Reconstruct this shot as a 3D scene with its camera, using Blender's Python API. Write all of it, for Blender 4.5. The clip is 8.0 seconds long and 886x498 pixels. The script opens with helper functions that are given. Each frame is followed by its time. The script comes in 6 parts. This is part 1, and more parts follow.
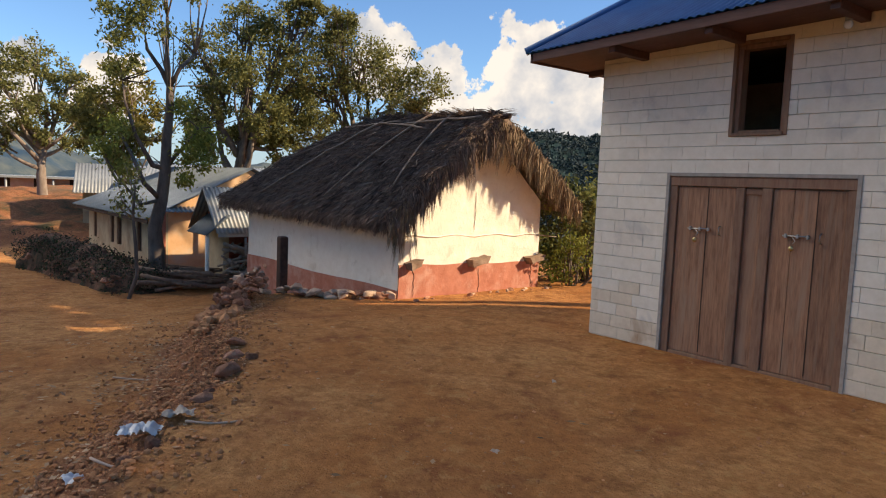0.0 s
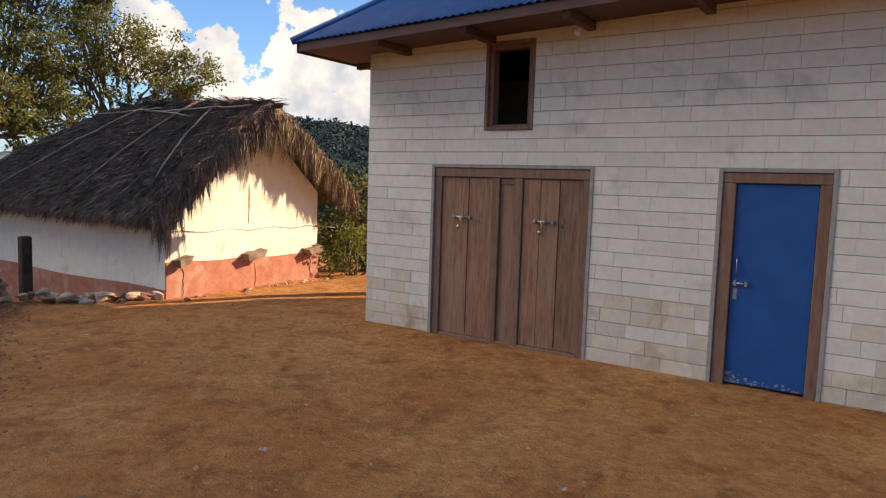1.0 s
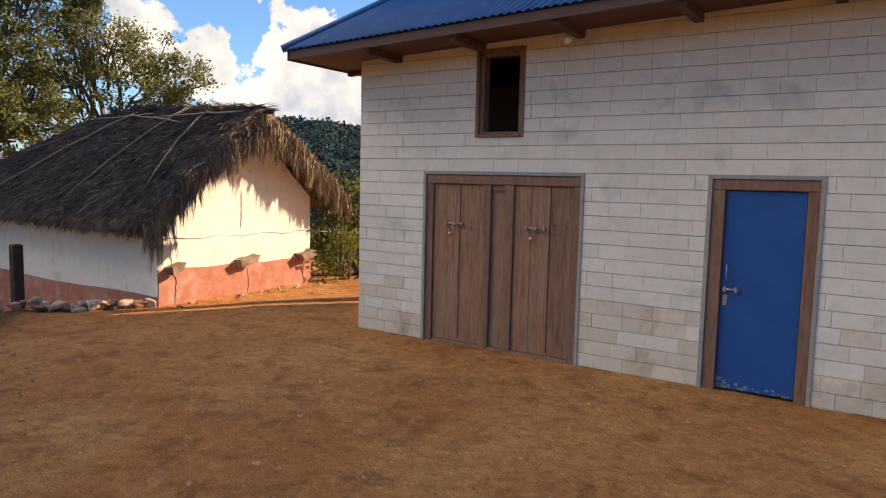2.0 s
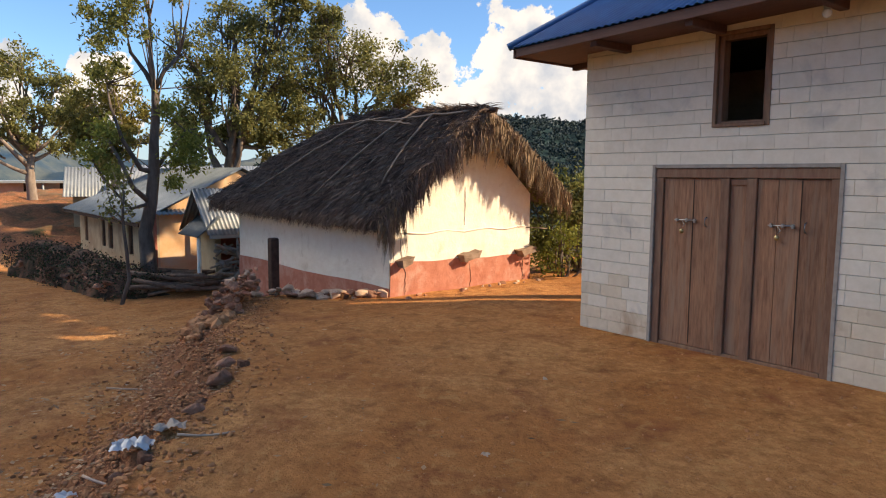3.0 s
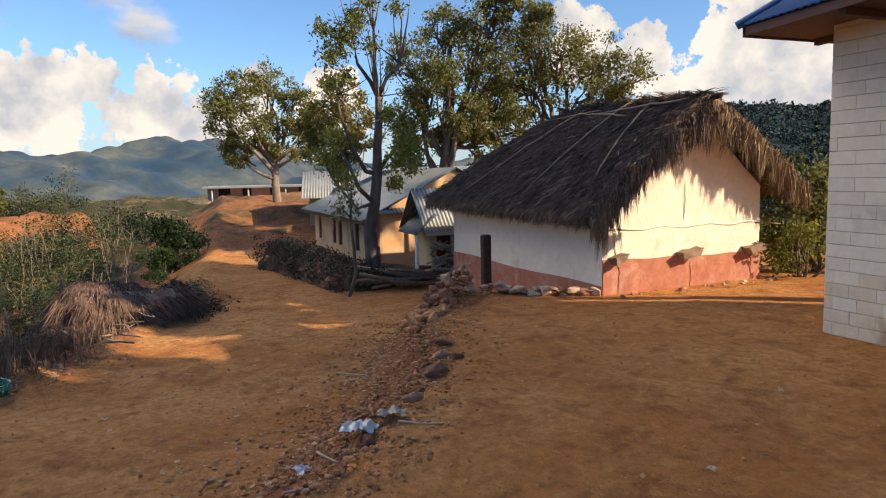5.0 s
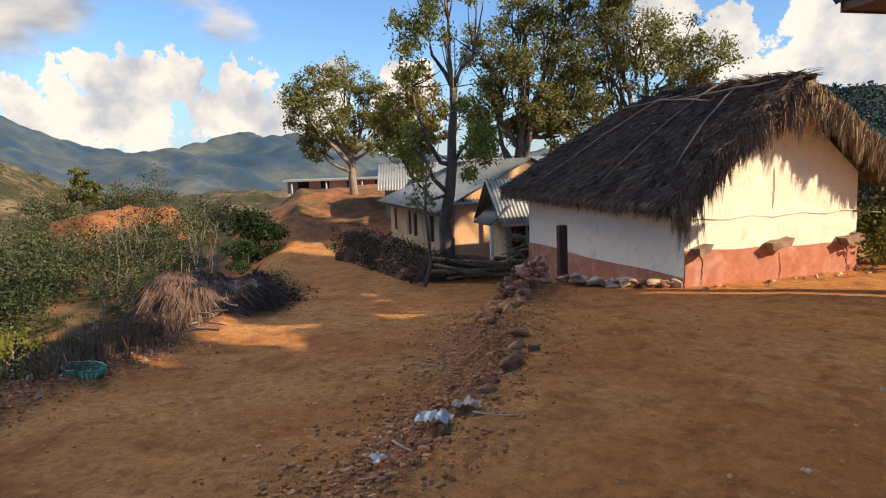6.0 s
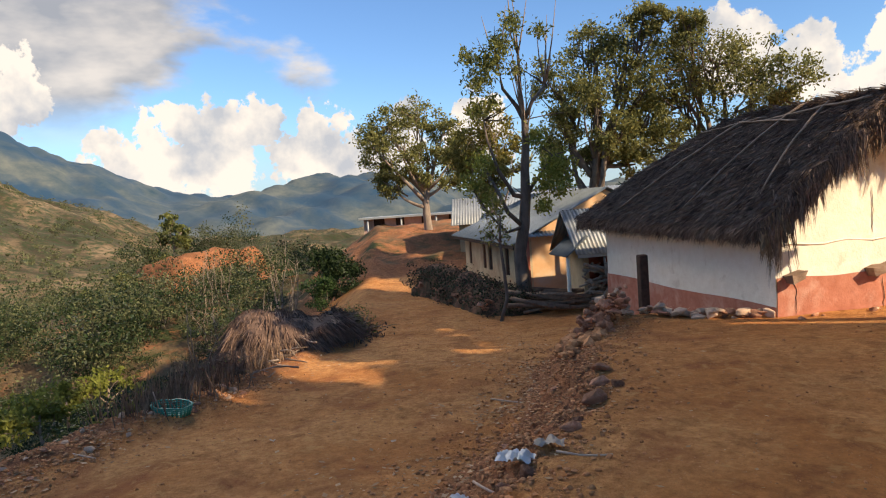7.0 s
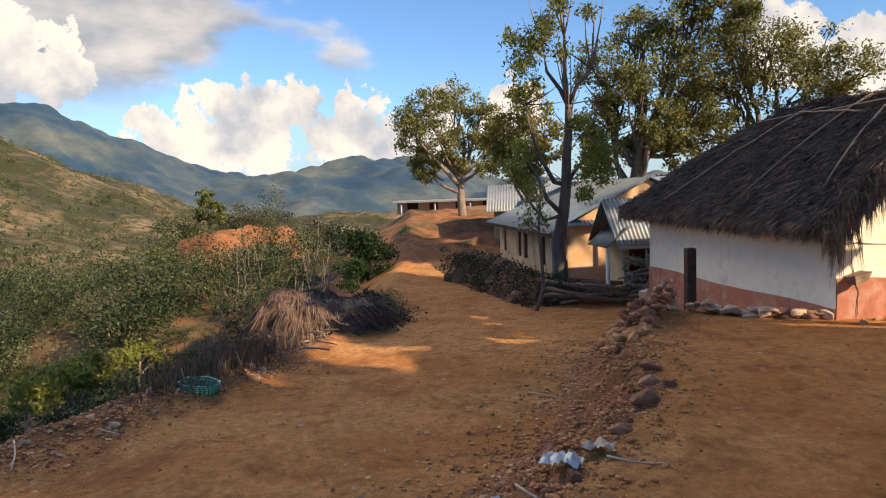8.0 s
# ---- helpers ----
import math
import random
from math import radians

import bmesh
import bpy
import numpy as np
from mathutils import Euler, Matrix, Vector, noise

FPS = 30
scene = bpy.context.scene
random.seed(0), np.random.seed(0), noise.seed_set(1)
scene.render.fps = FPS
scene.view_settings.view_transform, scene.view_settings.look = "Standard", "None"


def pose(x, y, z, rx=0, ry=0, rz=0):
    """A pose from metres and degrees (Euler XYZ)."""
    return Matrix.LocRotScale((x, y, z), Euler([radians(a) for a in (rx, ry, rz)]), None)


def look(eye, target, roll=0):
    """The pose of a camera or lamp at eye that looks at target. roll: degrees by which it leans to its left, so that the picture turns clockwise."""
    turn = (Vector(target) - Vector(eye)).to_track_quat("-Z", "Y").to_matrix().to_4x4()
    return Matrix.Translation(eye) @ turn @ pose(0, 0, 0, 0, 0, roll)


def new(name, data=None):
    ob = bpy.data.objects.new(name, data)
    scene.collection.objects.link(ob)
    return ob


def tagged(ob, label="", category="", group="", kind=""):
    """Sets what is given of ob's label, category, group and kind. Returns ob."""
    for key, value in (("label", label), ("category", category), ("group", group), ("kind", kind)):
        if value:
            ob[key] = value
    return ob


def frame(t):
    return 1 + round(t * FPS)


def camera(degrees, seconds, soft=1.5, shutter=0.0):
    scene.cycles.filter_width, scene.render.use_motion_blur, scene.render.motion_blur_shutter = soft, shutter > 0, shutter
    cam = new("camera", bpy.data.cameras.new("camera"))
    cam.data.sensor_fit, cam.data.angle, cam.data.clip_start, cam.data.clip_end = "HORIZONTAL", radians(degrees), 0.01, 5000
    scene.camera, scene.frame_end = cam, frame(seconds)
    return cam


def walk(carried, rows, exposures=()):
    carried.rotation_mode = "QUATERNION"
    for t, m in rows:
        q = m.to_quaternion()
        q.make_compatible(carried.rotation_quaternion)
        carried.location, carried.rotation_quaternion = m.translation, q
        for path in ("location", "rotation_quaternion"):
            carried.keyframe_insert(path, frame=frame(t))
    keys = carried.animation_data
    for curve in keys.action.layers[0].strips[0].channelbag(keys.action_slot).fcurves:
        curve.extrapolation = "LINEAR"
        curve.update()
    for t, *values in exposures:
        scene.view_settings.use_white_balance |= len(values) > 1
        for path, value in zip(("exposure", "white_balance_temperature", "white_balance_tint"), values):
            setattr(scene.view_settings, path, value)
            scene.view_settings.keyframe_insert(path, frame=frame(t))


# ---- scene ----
cam = camera(65.2, 8.0, soft=1.1)
PATH = [
    (0, (5.785, -7.149, 1.846), (4.231, -5.903, 1.664), 2.3),
    (0.5, (5.874, -7.077, 1.855), (4.576, -5.568, 1.661), 2.7),
    (1, (5.938, -7.054, 1.875), (4.831, -5.399, 1.685), 1.8),
    (1.2, (5.961, -7.076, 1.887), (4.916, -5.381, 1.704), 2.0),
    (2.3, (5.962, -7.05, 1.992), (4.804, -5.432, 1.789), 0.6),
    (2.5, (5.934, -7.055, 1.974), (4.695, -5.499, 1.769), 0.3),
    (3, (5.832, -7.09, 1.966), (4.29, -5.835, 1.754), 0.4),
    (3.5, (5.778, -7.079, 1.952), (4.067, -6.067, 1.724), 0.2),
    (3.6, (5.774, -7.075, 1.952), (4.044, -6.096, 1.724), 0.1),
    (4, (5.758, -7.06, 1.951), (4.037, -6.067, 1.722), -0.4),
    (4.5, (5.754, -7.055, 1.957), (3.962, -6.196, 1.734), -0.5),
    (5, (5.742, -7.075, 1.946), (3.897, -6.335, 1.731), -1.3),
    (5.2, (5.732, -7.072, 1.943), (3.854, -6.42, 1.721), -1.7),
    (6.5, (5.641, -7.049, 1.914), (3.707, -6.578, 1.723), -2.8),
    (7, (5.588, -7.042, 1.912), (3.62, -6.71, 1.788), -4.0),
    (7.5, (5.462, -7.054, 1.888), (3.494, -6.76, 1.691), -2.1),
    (8, (5.171, -7.096, 1.862), (3.192, -6.855, 1.703), -2.0),
]
walk(cam, [(t, look(eye, target, roll)) for t, eye, target, roll in PATH], [(0.0, 1.53, 8000, 13), (0.6, 1.66, 8000, 13), (1.2, 1.72, 8000, 13), (2.4, 1.76, 8000, 13), (3.2, 1.68, 8000, 13), (4.2, 1.58, 8000, 13), (5.0, 1.55, 8000, 13), (8.0, 1.58, 8000, 13)])

# ---- light ----
SUN_AZ, SUN_EL = 49.0, 30.0      # degrees from +x towards +y, and above the horizon
world = bpy.data.worlds.new("world")
scene.world = world
world.use_nodes = True


def nd(tree, kind, **values):
    node = tree.nodes.new(kind)
    for key, value in values.items():
        node.inputs[key.replace("_", " ")].default_value = value
    return node


def mth(tree, op, a, b=None, clamp=False):
    node = tree.nodes.new("ShaderNodeMath")
    node.operation, node.use_clamp = op, clamp
    for i, v in enumerate((a, b)):
        if v is None:
            continue
        if isinstance(v, (int, float)):
            node.inputs[i].default_value = v
        else:
            tree.links.new(v, node.inputs[i])
    return node.outputs[0]


def ramp(tree, fac, stops, mode="LINEAR"):
    node = tree.nodes.new("ShaderNodeValToRGB")
    node.color_ramp.interpolation = mode
    while len(node.color_ramp.elements) < len(stops):
        node.color_ramp.elements.new(0.5)
    for e, (p, c) in zip(node.color_ramp.elements, stops):
        e.position = p
        e.color = (c, c, c, 1) if isinstance(c, (int, float)) else (*c, 1)
    tree.links.new(fac, node.inputs[0])
    return node.outputs[0]


def mixc(tree, fac, a, b, blend="MIX"):
    node = tree.nodes.new("ShaderNodeMix")
    node.data_type, node.blend_type = "RGBA", blend
    for i, v in ((0, fac), (6, a), (7, b)):
        if isinstance(v, (int, float)):
            node.inputs[i].default_value = v
        elif isinstance(v, tuple):
            node.inputs[i].default_value = (*v, 1)
        else:
            tree.links.new(v, node.inputs[i])
    return node.outputs[2]


def noise_of(tree, vec, scale, detail=5.0, rough=0.6, distort=0.0):
    node = nd(tree, "ShaderNodeTexNoise", Scale=scale, Detail=detail, Roughness=rough, Distortion=distort)
    if vec is not None:
        tree.links.new(vec, node.inputs["Vector"])
    return node.outputs["Fac"]


def compass(yaw, el):
    """The direction at a yaw to the left of +y and a height, both in degrees."""
    a, e = radians(yaw), radians(el)
    return Vector((-math.sin(a) * math.cos(e), math.cos(a) * math.cos(e), math.sin(e)))


def build_sky():
    t = world.node_tree
    t.nodes.clear()
    sky = t.nodes.new("ShaderNodeTexSky")
    sky.sky_type, sky.sun_disc = "NISHITA", False
    sky.sun_elevation, sky.sun_rotation = radians(SUN_EL), radians(90 - SUN_AZ)
    sky.dust_density, sky.ozone_density, sky.air_density = 0.0, 1.5, 1.0
    co = t.nodes.new("ShaderNodeTexCoord")
    vec = co.outputs["Generated"]
    sep = t.nodes.new("ShaderNodeSeparateXYZ")
    t.links.new(vec, sep.inputs[0])
    # cumulus: soft lobes near the horizon, broken up by noise
    lobes = None
    for yaw, el, r in ((103, 4.0, 4.0), (98.5, 5.2, 4.4), (94.3, 7.2, 2.2), (90.5, 4.6, 3.6), (86, 4.2, 3.2), (82.6, 6.6, 2.6),
                       (77, 6.0, 3.0), (56.5, 9.5, 3.4), (52, 8.6, 3.0), (44.8, 8.8, 4.6), (40, 7.0, 5.2), (48.5, 5.5, 4.0), (33, 8, 6), (120, 6, 7),
                       (115.5, 11.5, 4.2), (111, 9.2, 2.6)):
        dot = t.nodes.new("ShaderNodeVectorMath")
        dot.operation = "DISTANCE"
        t.links.new(vec, dot.inputs[0])
        dot.inputs[1].default_value = compass(yaw, el)
        lobe = mth(t, "SUBTRACT", 1.0, mth(t, "DIVIDE", dot.outputs["Value"], 2 * math.sin(radians(r) / 2)))
        lobes = lobe if lobes is None else mth(t, "MAXIMUM", lobes, lobe)
    puff = noise_of(t, vec, 22, 7, 0.58)
    dens = mth(t, "ADD", lobes, mth(t, "MULTIPLY", mth(t, "SUBTRACT", puff, 0.5), 2.6))
    cum = ramp(t, dens, ((0.02, 0.0), (0.16, 1.0)), "EASE")
    # broken high sheet
    sq = t.nodes.new("ShaderNodeMapping")
    sq.inputs["Scale"].default_value = (1, 1, 2.4)
    sq.inputs["Location"].default_value = (0.35, 0.2, 0.1)
    t.links.new(vec, sq.inputs[0])
    sheet = noise_of(t, sq.outputs[0], 3.4, 7, 0.56, 0.15)
    side = t.nodes.new("ShaderNodeVectorMath")
    side.operation = "DISTANCE"
    t.links.new(vec, side.inputs[0])
    side.inputs[1].default_value = compass(112, 19)
    heap = mth(t, "MULTIPLY", mth(t, "SUBTRACT", 0.36, side.outputs["Value"]), 0.95)
    # cloud cover thickened overhead, out of view, to raise the fill light
    overhead = ramp(t, sep.outputs[2], ((0.27, 0.0), (0.60, 1.0)), "EASE")
    heap = mth(t, "ADD", heap, mth(t, "MULTIPLY", overhead, 0.22))
    sheet_mask = ramp(t, mth(t, "ADD", sheet, heap), ((0.52, 0.0), (0.68, 0.92)), "EASE")
    high = ramp(t, sep.outputs[2], ((0.10, 0.0), (0.17, 1.0)))
    sheet_mask = mth(t, "MULTIPLY", sheet_mask, high)
    # a cloud's shade: a bright crown and grey hollows
    hollow = noise_of(t, vec, 13, 5, 0.55)
    cum_col = mixc(t, ramp(t, hollow, ((0.36, 0.0), (0.56, 1.0))), (0.52, 0.61, 0.76), (0.95, 0.97, 1.0))
    sheet_col = mixc(t, ramp(t, noise_of(t, sq.outputs[0], 6.5, 5, 0.5), ((0.40, 0.0), (0.60, 1.0))), (0.44, 0.50, 0.60), (0.93, 0.94, 0.96))
    blue = t.nodes.new("ShaderNodeVectorMath")
    blue.operation = "SCALE"
    t.links.new(mixc(t, 1.0, sky.outputs[0], (0.56, 0.90, 1.34), "MULTIPLY"), blue.inputs[0])
    blue.inputs["Scale"].default_value = SKY
    low = ramp(t, sep.outputs[2], ((0.0, 0.75), (0.16, 0.0)), "EASE")
    haze = t.nodes.new("ShaderNodeVectorMath")
    haze.operation = "SCALE"
    haze.inputs[0].default_value = (0.52, 0.72, 1.0)
    haze.inputs["Scale"].default_value = CLOUD * 0.80
    blue_sky = mixc(t, low, blue.outputs[0], haze.outputs[0])
    cloud_lit = []
    for col, k in ((cum_col, CLOUD), (sheet_col, CLOUD * 0.86)):
        s = t.nodes.new("ShaderNodeVectorMath")
        s.operation = "SCALE"
        t.links.new(col, s.inputs[0])
        s.inputs["Scale"].default_value = k
        cloud_lit.append(s.outputs[0])
    # brightness added to the unseen overhead sheet to fill the shaded yard
    thin = t.nodes.new("ShaderNodeVectorMath")
    thin.operation = "SCALE"
    t.links.new(cloud_lit[1], thin.inputs[0])
    t.links.new(mth(t, "ADD", 1.0, mth(t, "MULTIPLY", overhead, OVERHEAD_GAIN)), thin.inputs["Scale"])
    c = mixc(t, sheet_mask, blue_sky, thin.outputs[0])
    c = mixc(t, cum, c, cloud_lit[0])
    bg = nd(t, "ShaderNodeBackground", Strength=1.0)
    t.links.new(c, bg.inputs[0])
    out = t.nodes.new("ShaderNodeOutputWorld")
    t.links.new(bg.outputs[0], out.inputs[0])


OVERHEAD_GAIN = 13.0
SKY, CLOUD = 0.053, 0.345
build_sky()
sun = new("sun", bpy.data.lights.new("sun", "SUN"))
sun.data.energy, sun.data.angle, sun.data.color = 2.45, radians(0.55), (1.0, 0.90, 0.76)
_d = Vector((math.cos(radians(SUN_AZ)) * math.cos(radians(SUN_EL)), math.sin(radians(SUN_AZ)) * math.cos(radians(SUN_EL)), math.sin(radians(SUN_EL))))
sun.matrix_world = look(tuple(_d * 50), (0, 0, 0))


# ---- materials ----
def mat(name, a, b, scale=6.0, rough=0.9, bump=0.3, bump_scale=60.0, stain=None, stain_scale=1.2, stain_lo=0.5, stain_hi=0.7,
        metal=0.0, stretch=(1, 1, 1), rand=0.0, coord="Object", dist=0.01, island=False, translucent=0.0):
    """Two colours mixed by noise, an optional stain at a larger scale, and fine relief."""
    m = bpy.data.materials.new(name)
    m.use_nodes = True
    t = m.node_tree
    p = t.nodes["Principled BSDF"]
    co = t.nodes.new("ShaderNodeTexCoord")
    mp = t.nodes.new("ShaderNodeMapping")
    mp.inputs["Scale"].default_value = stretch
    if coord == "World":
        geo = t.nodes.new("ShaderNodeNewGeometry")
        t.links.new(geo.outputs["Position"], mp.inputs[0])
    else:
        t.links.new(co.outputs[coord], mp.inputs[0])
    v = mp.outputs[0]
    c = mixc(t, ramp(t, noise_of(t, v, scale, 6, 0.65), ((0.3, 0.0), (0.7, 1.0))), a, b)
    if stain:
        c = mixc(t, ramp(t, noise_of(t, v, stain_scale, 5, 0.6, 0.4), ((stain_lo, 0.0), (stain_hi, 1.0))), c, stain)
    if rand:
        if island:
            r = t.nodes.new("ShaderNodeNewGeometry").outputs["Random Per Island"]
        else:
            r = t.nodes.new("ShaderNodeObjectInfo").outputs["Random"]
        hsv = t.nodes.new("ShaderNodeHueSaturation")
        t.links.new(c, hsv.inputs["Color"])
        t.links.new(mth(t, "ADD", mth(t, "MULTIPLY", r, 2 * rand), 1 - rand), hsv.inputs["Value"])
        c = hsv.outputs[0]
    t.links.new(c, p.inputs["Base Color"])
    p.inputs["Roughness"].default_value = rough
    p.inputs["Metallic"].default_value = metal
    if rough >= 0.85 or translucent:
        p.inputs["Specular IOR Level"].default_value = 0.12
    if bump:
        bn = nd(t, "ShaderNodeBump", Strength=bump, Distance=dist)
        t.links.new(noise_of(t, v, bump_scale, 5, 0.7), bn.inputs["Height"])
        t.links.new(bn.outputs[0], p.inputs["Normal"])
    if translucent:
        tr = t.nodes.new("ShaderNodeBsdfTranslucent")
        t.links.new(c, tr.inputs[0])
        mx = nd(t, "ShaderNodeMixShader", Fac=translucent)
        t.links.new(p.outputs[0], mx.inputs[1])
        t.links.new(tr.outputs[0], mx.inputs[2])
        out = t.nodes["Material Output"]
        t.links.new(mx.outputs[0], out.inputs[0])
    return m


M_BLOCK = mat("cement_wash", (0.72, 0.635, 0.49), (0.82, 0.735, 0.595), 9, 0.92, 0.35, 55, stain=(0.40, 0.37, 0.33), stain_scale=1.9, stain_lo=0.57, stain_hi=0.84, rand=0.05, coord="World")
M_BLOCK_LOW = mat("cement_wash_low", (0.64, 0.53, 0.38), (0.75, 0.635, 0.475), 9, 0.92, 0.35, 55, stain=(0.42, 0.26, 0.15), stain_scale=2.2, stain_lo=0.55, stain_hi=0.8, rand=0.06, coord="World")
M_MORTAR = mat("mortar", (0.30, 0.27, 0.24), (0.40, 0.37, 0.33), 20, 0.95, 0.3, 80)
M_PLASTER = mat("plaster_edge", (0.30, 0.26, 0.215), (0.42, 0.365, 0.30), 14, 0.9, 0.4, 70)
M_WOOD = mat("door_wood", (0.165, 0.070, 0.034), (0.40, 0.195, 0.100), 7, 0.7, 0.4, 40, stain=(0.30, 0.18, 0.11), stain_scale=1.5, stretch=(6, 6, 0.5), rand=0.16, coord="World")
M_WOOD_FRAME = mat("frame_wood", (0.17, 0.078, 0.042), (0.28, 0.145, 0.082), 6, 0.7, 0.35, 40, stain=(0.27, 0.155, 0.09), stain_scale=2.5, stretch=(5, 5, 0.8), rand=0.1, coord="World")
M_FASCIA = mat("fascia_wood", (0.075, 0.032, 0.022), (0.135, 0.06, 0.042), 6, 0.75, 0.3, 40, stretch=(0.5, 4, 4), coord="World")
M_BLUE = mat("blue_paint", (0.002, 0.070, 0.235), (0.003, 0.092, 0.30), 3, 0.38, 0.12, 25, coord="World")
M_BLUE_CHIP = mat("chipped_paint", (0.22, 0.25, 0.27), (0.35, 0.36, 0.34), 30, 0.8, 0.3, 60)
M_BLUE_ROOF = mat("blue_sheet", (0.003, 0.085, 0.24), (0.005, 0.125, 0.34), 4, 0.55, 0.1, 30, coord="World")
M_STEEL = mat("dull_steel", (0.35, 0.33, 0.30), (0.55, 0.53, 0.50), 30, 0.4, 0.1, 80, metal=0.9)
M_BRASS = mat("brass", (0.38, 0.27, 0.12), (0.5, 0.38, 0.18), 30, 0.35, 0.1, 80, metal=0.9)
# the unlit rooms' gloom is put into this dark base colour
M_DARK = mat("unlit_room_dark", (0.05, 0.045, 0.04), (0.08, 0.07, 0.06), 4, 0.95, 0.1)
M_CREAM = mat("cream_limewash", (0.82, 0.715, 0.55), (0.90, 0.81, 0.655), 5, 0.95, 0.55, 11, stain=(0.58, 0.46, 0.30), stain_scale=3.0, stain_lo=0.58, stain_hi=0.85, coord="World", dist=0.02)
M_RED = mat("red_clay_wash", (0.41, 0.145, 0.088), (0.53, 0.225, 0.148), 5, 0.95, 0.55, 11, stain=(0.62, 0.36, 0.26), stain_scale=3.0, stain_lo=0.5, stain_hi=0.8, coord="World", dist=0.02)
M_THATCH = mat("old_thatch", (0.115, 0.077, 0.058), (0.275, 0.192, 0.142), 14, 0.95, 0.6, 50, stain=(0.058, 0.040, 0.032), stain_scale=1.6, stain_lo=0.48, stain_hi=0.7, stretch=(5, 1, 1), rand=0.55, island=True, coord="World")
M_THATCH_GREY = mat("bleached_thatch", (0.14, 0.10, 0.078), (0.30, 0.22, 0.165), 14, 0.95, 0.4, 50, rand=0.45, island=True, coord="World")
M_STRAW = mat("bleached_straw", (0.20, 0.135, 0.08), (0.36, 0.26, 0.16), 14, 0.9, 0.3, 50, rand=0.4, island=True, coord="World")
M_STRAW_DARK = mat("brown_straw", (0.10, 0.065, 0.042), (0.21, 0.14, 0.09), 14, 0.9, 0.3, 50, rand=0.4, island=True, coord="World")
M_POLE = mat("roof_pole", (0.20, 0.145, 0.105), (0.35, 0.265, 0.20), 9, 0.85, 0.3, 50, coord="World")
M_POST = mat("old_post", (0.045, 0.028, 0.02), (0.09, 0.055, 0.04), 9, 0.9, 0.4, 40, coord="World")
M_STONE = mat("laterite_stone", (0.25, 0.110, 0.060), (0.45, 0.225, 0.135), 5, 0.95, 0.6, 30, rand=0.45, coord="Object", dist=0.02)
M_STONE_DARK = mat("dark_ledge_stone", (0.20, 0.13, 0.085), (0.34, 0.235, 0.165), 6, 0.95, 0.5, 30, dist=0.02, coord="World")
M_STONE_PALE = mat("pale_stone", (0.46, 0.29, 0.185), (0.64, 0.45, 0.31), 5, 0.95, 0.5, 30, rand=0.25, coord="Object", dist=0.02)
M_TIN = mat("weathered_tin", (0.13, 0.15, 0.145), (0.20, 0.22, 0.21), 2, 0.5, 0.1, 30, stain=(0.30, 0.20, 0.13), stain_scale=0.9, stain_lo=0.6, stain_hi=0.8, metal=0.25, coord="World")
M_TIN_DARK = mat("grey_tin", (0.075, 0.085, 0.08), (0.13, 0.14, 0.13), 2, 0.6, 0.1, 30, coord="World")
M_TIN_PALE = mat("pale_tin", (0.26, 0.275, 0.265), (0.36, 0.37, 0.35), 2, 0.5, 0.1, 30, stain=(0.38, 0.30, 0.24), stain_scale=0.8, stain_lo=0.62, stain_hi=0.8, metal=0.2, coord="World")
M_YARD_WALL = mat("ochre_wash", (0.42, 0.31, 0.18), (0.55, 0.42, 0.26), 3, 0.95, 0.4, 12, stain=(0.34, 0.22, 0.13), stain_scale=1.1, coord="World")
M_ORANGE = mat("orange_wash", (0.62, 0.34, 0.16), (0.74, 0.46, 0.25), 3, 0.95, 0.4, 12, stain=(0.62, 0.46, 0.30), stain_scale=1.4, coord="World")
M_BRICK = mat("red_brick", (0.30, 0.085, 0.05), (0.38, 0.13, 0.08), 8, 0.95, 0.4, 30, coord="World")
M_BARK = mat("bark", (0.085, 0.064, 0.050), (0.20, 0.158, 0.125), 5, 0.95, 0.6, 25, stretch=(1, 1, 0.4), coord="World", dist=0.02)
M_BARK_PALE = mat("pale_bark", (0.18, 0.13, 0.095), (0.34, 0.265, 0.20), 5, 0.95, 0.6, 25, stretch=(1, 1, 0.4), coord="World", dist=0.02)
M_LEAF = mat("leaf", (0.085, 0.100, 0.028), (0.20, 0.200, 0.060), 2.0, 0.6, 0, rand=0.45, island=True, coord="World", translucent=0.4)
M_LEAF_OLIVE = mat("olive_leaf", (0.13, 0.135, 0.045), (0.27, 0.25, 0.085), 1.2, 0.6, 0, rand=0.45, island=True, coord="World", translucent=0.42)
M_LEAF_HILL = mat("hill_leaf", (0.060, 0.068, 0.030), (0.145, 0.145, 0.068), 0.05, 0.7, 0, rand=0.45, island=True, coord="World", translucent=0.15)
M_LEAF_LIME = mat("lime_leaf", (0.14, 0.16, 0.028), (0.25, 0.25, 0.06), 1.5, 0.6, 0, rand=0.35, island=True, coord="World", translucent=0.4)
M_LEAF_YELLOW = mat("yellowing_leaf", (0.17, 0.15, 0.035), (0.32, 0.26, 0.075), 1.2, 0.6, 0, rand=0.45, island=True, coord="World", translucent=0.42)
M_LEAF_DARK = mat("dark_leaf", (0.022, 0.046, 0.014), (0.055, 0.095, 0.028), 1.5, 0.6, 0, rand=0.4, island=True, coord="World", translucent=0.2)
M_LEAF_MANGO = mat("mango_leaf", (0.014, 0.027, 0.010), (0.038, 0.058, 0.020), 1.5, 0.5, 0, rand=0.4, island=True, coord="World", translucent=0.12)
M_DRY = mat("dry_stalk", (0.13, 0.080, 0.050), (0.30, 0.20, 0.13), 8, 0.9, 0.2, 40, rand=0.4, island=True, coord="World")
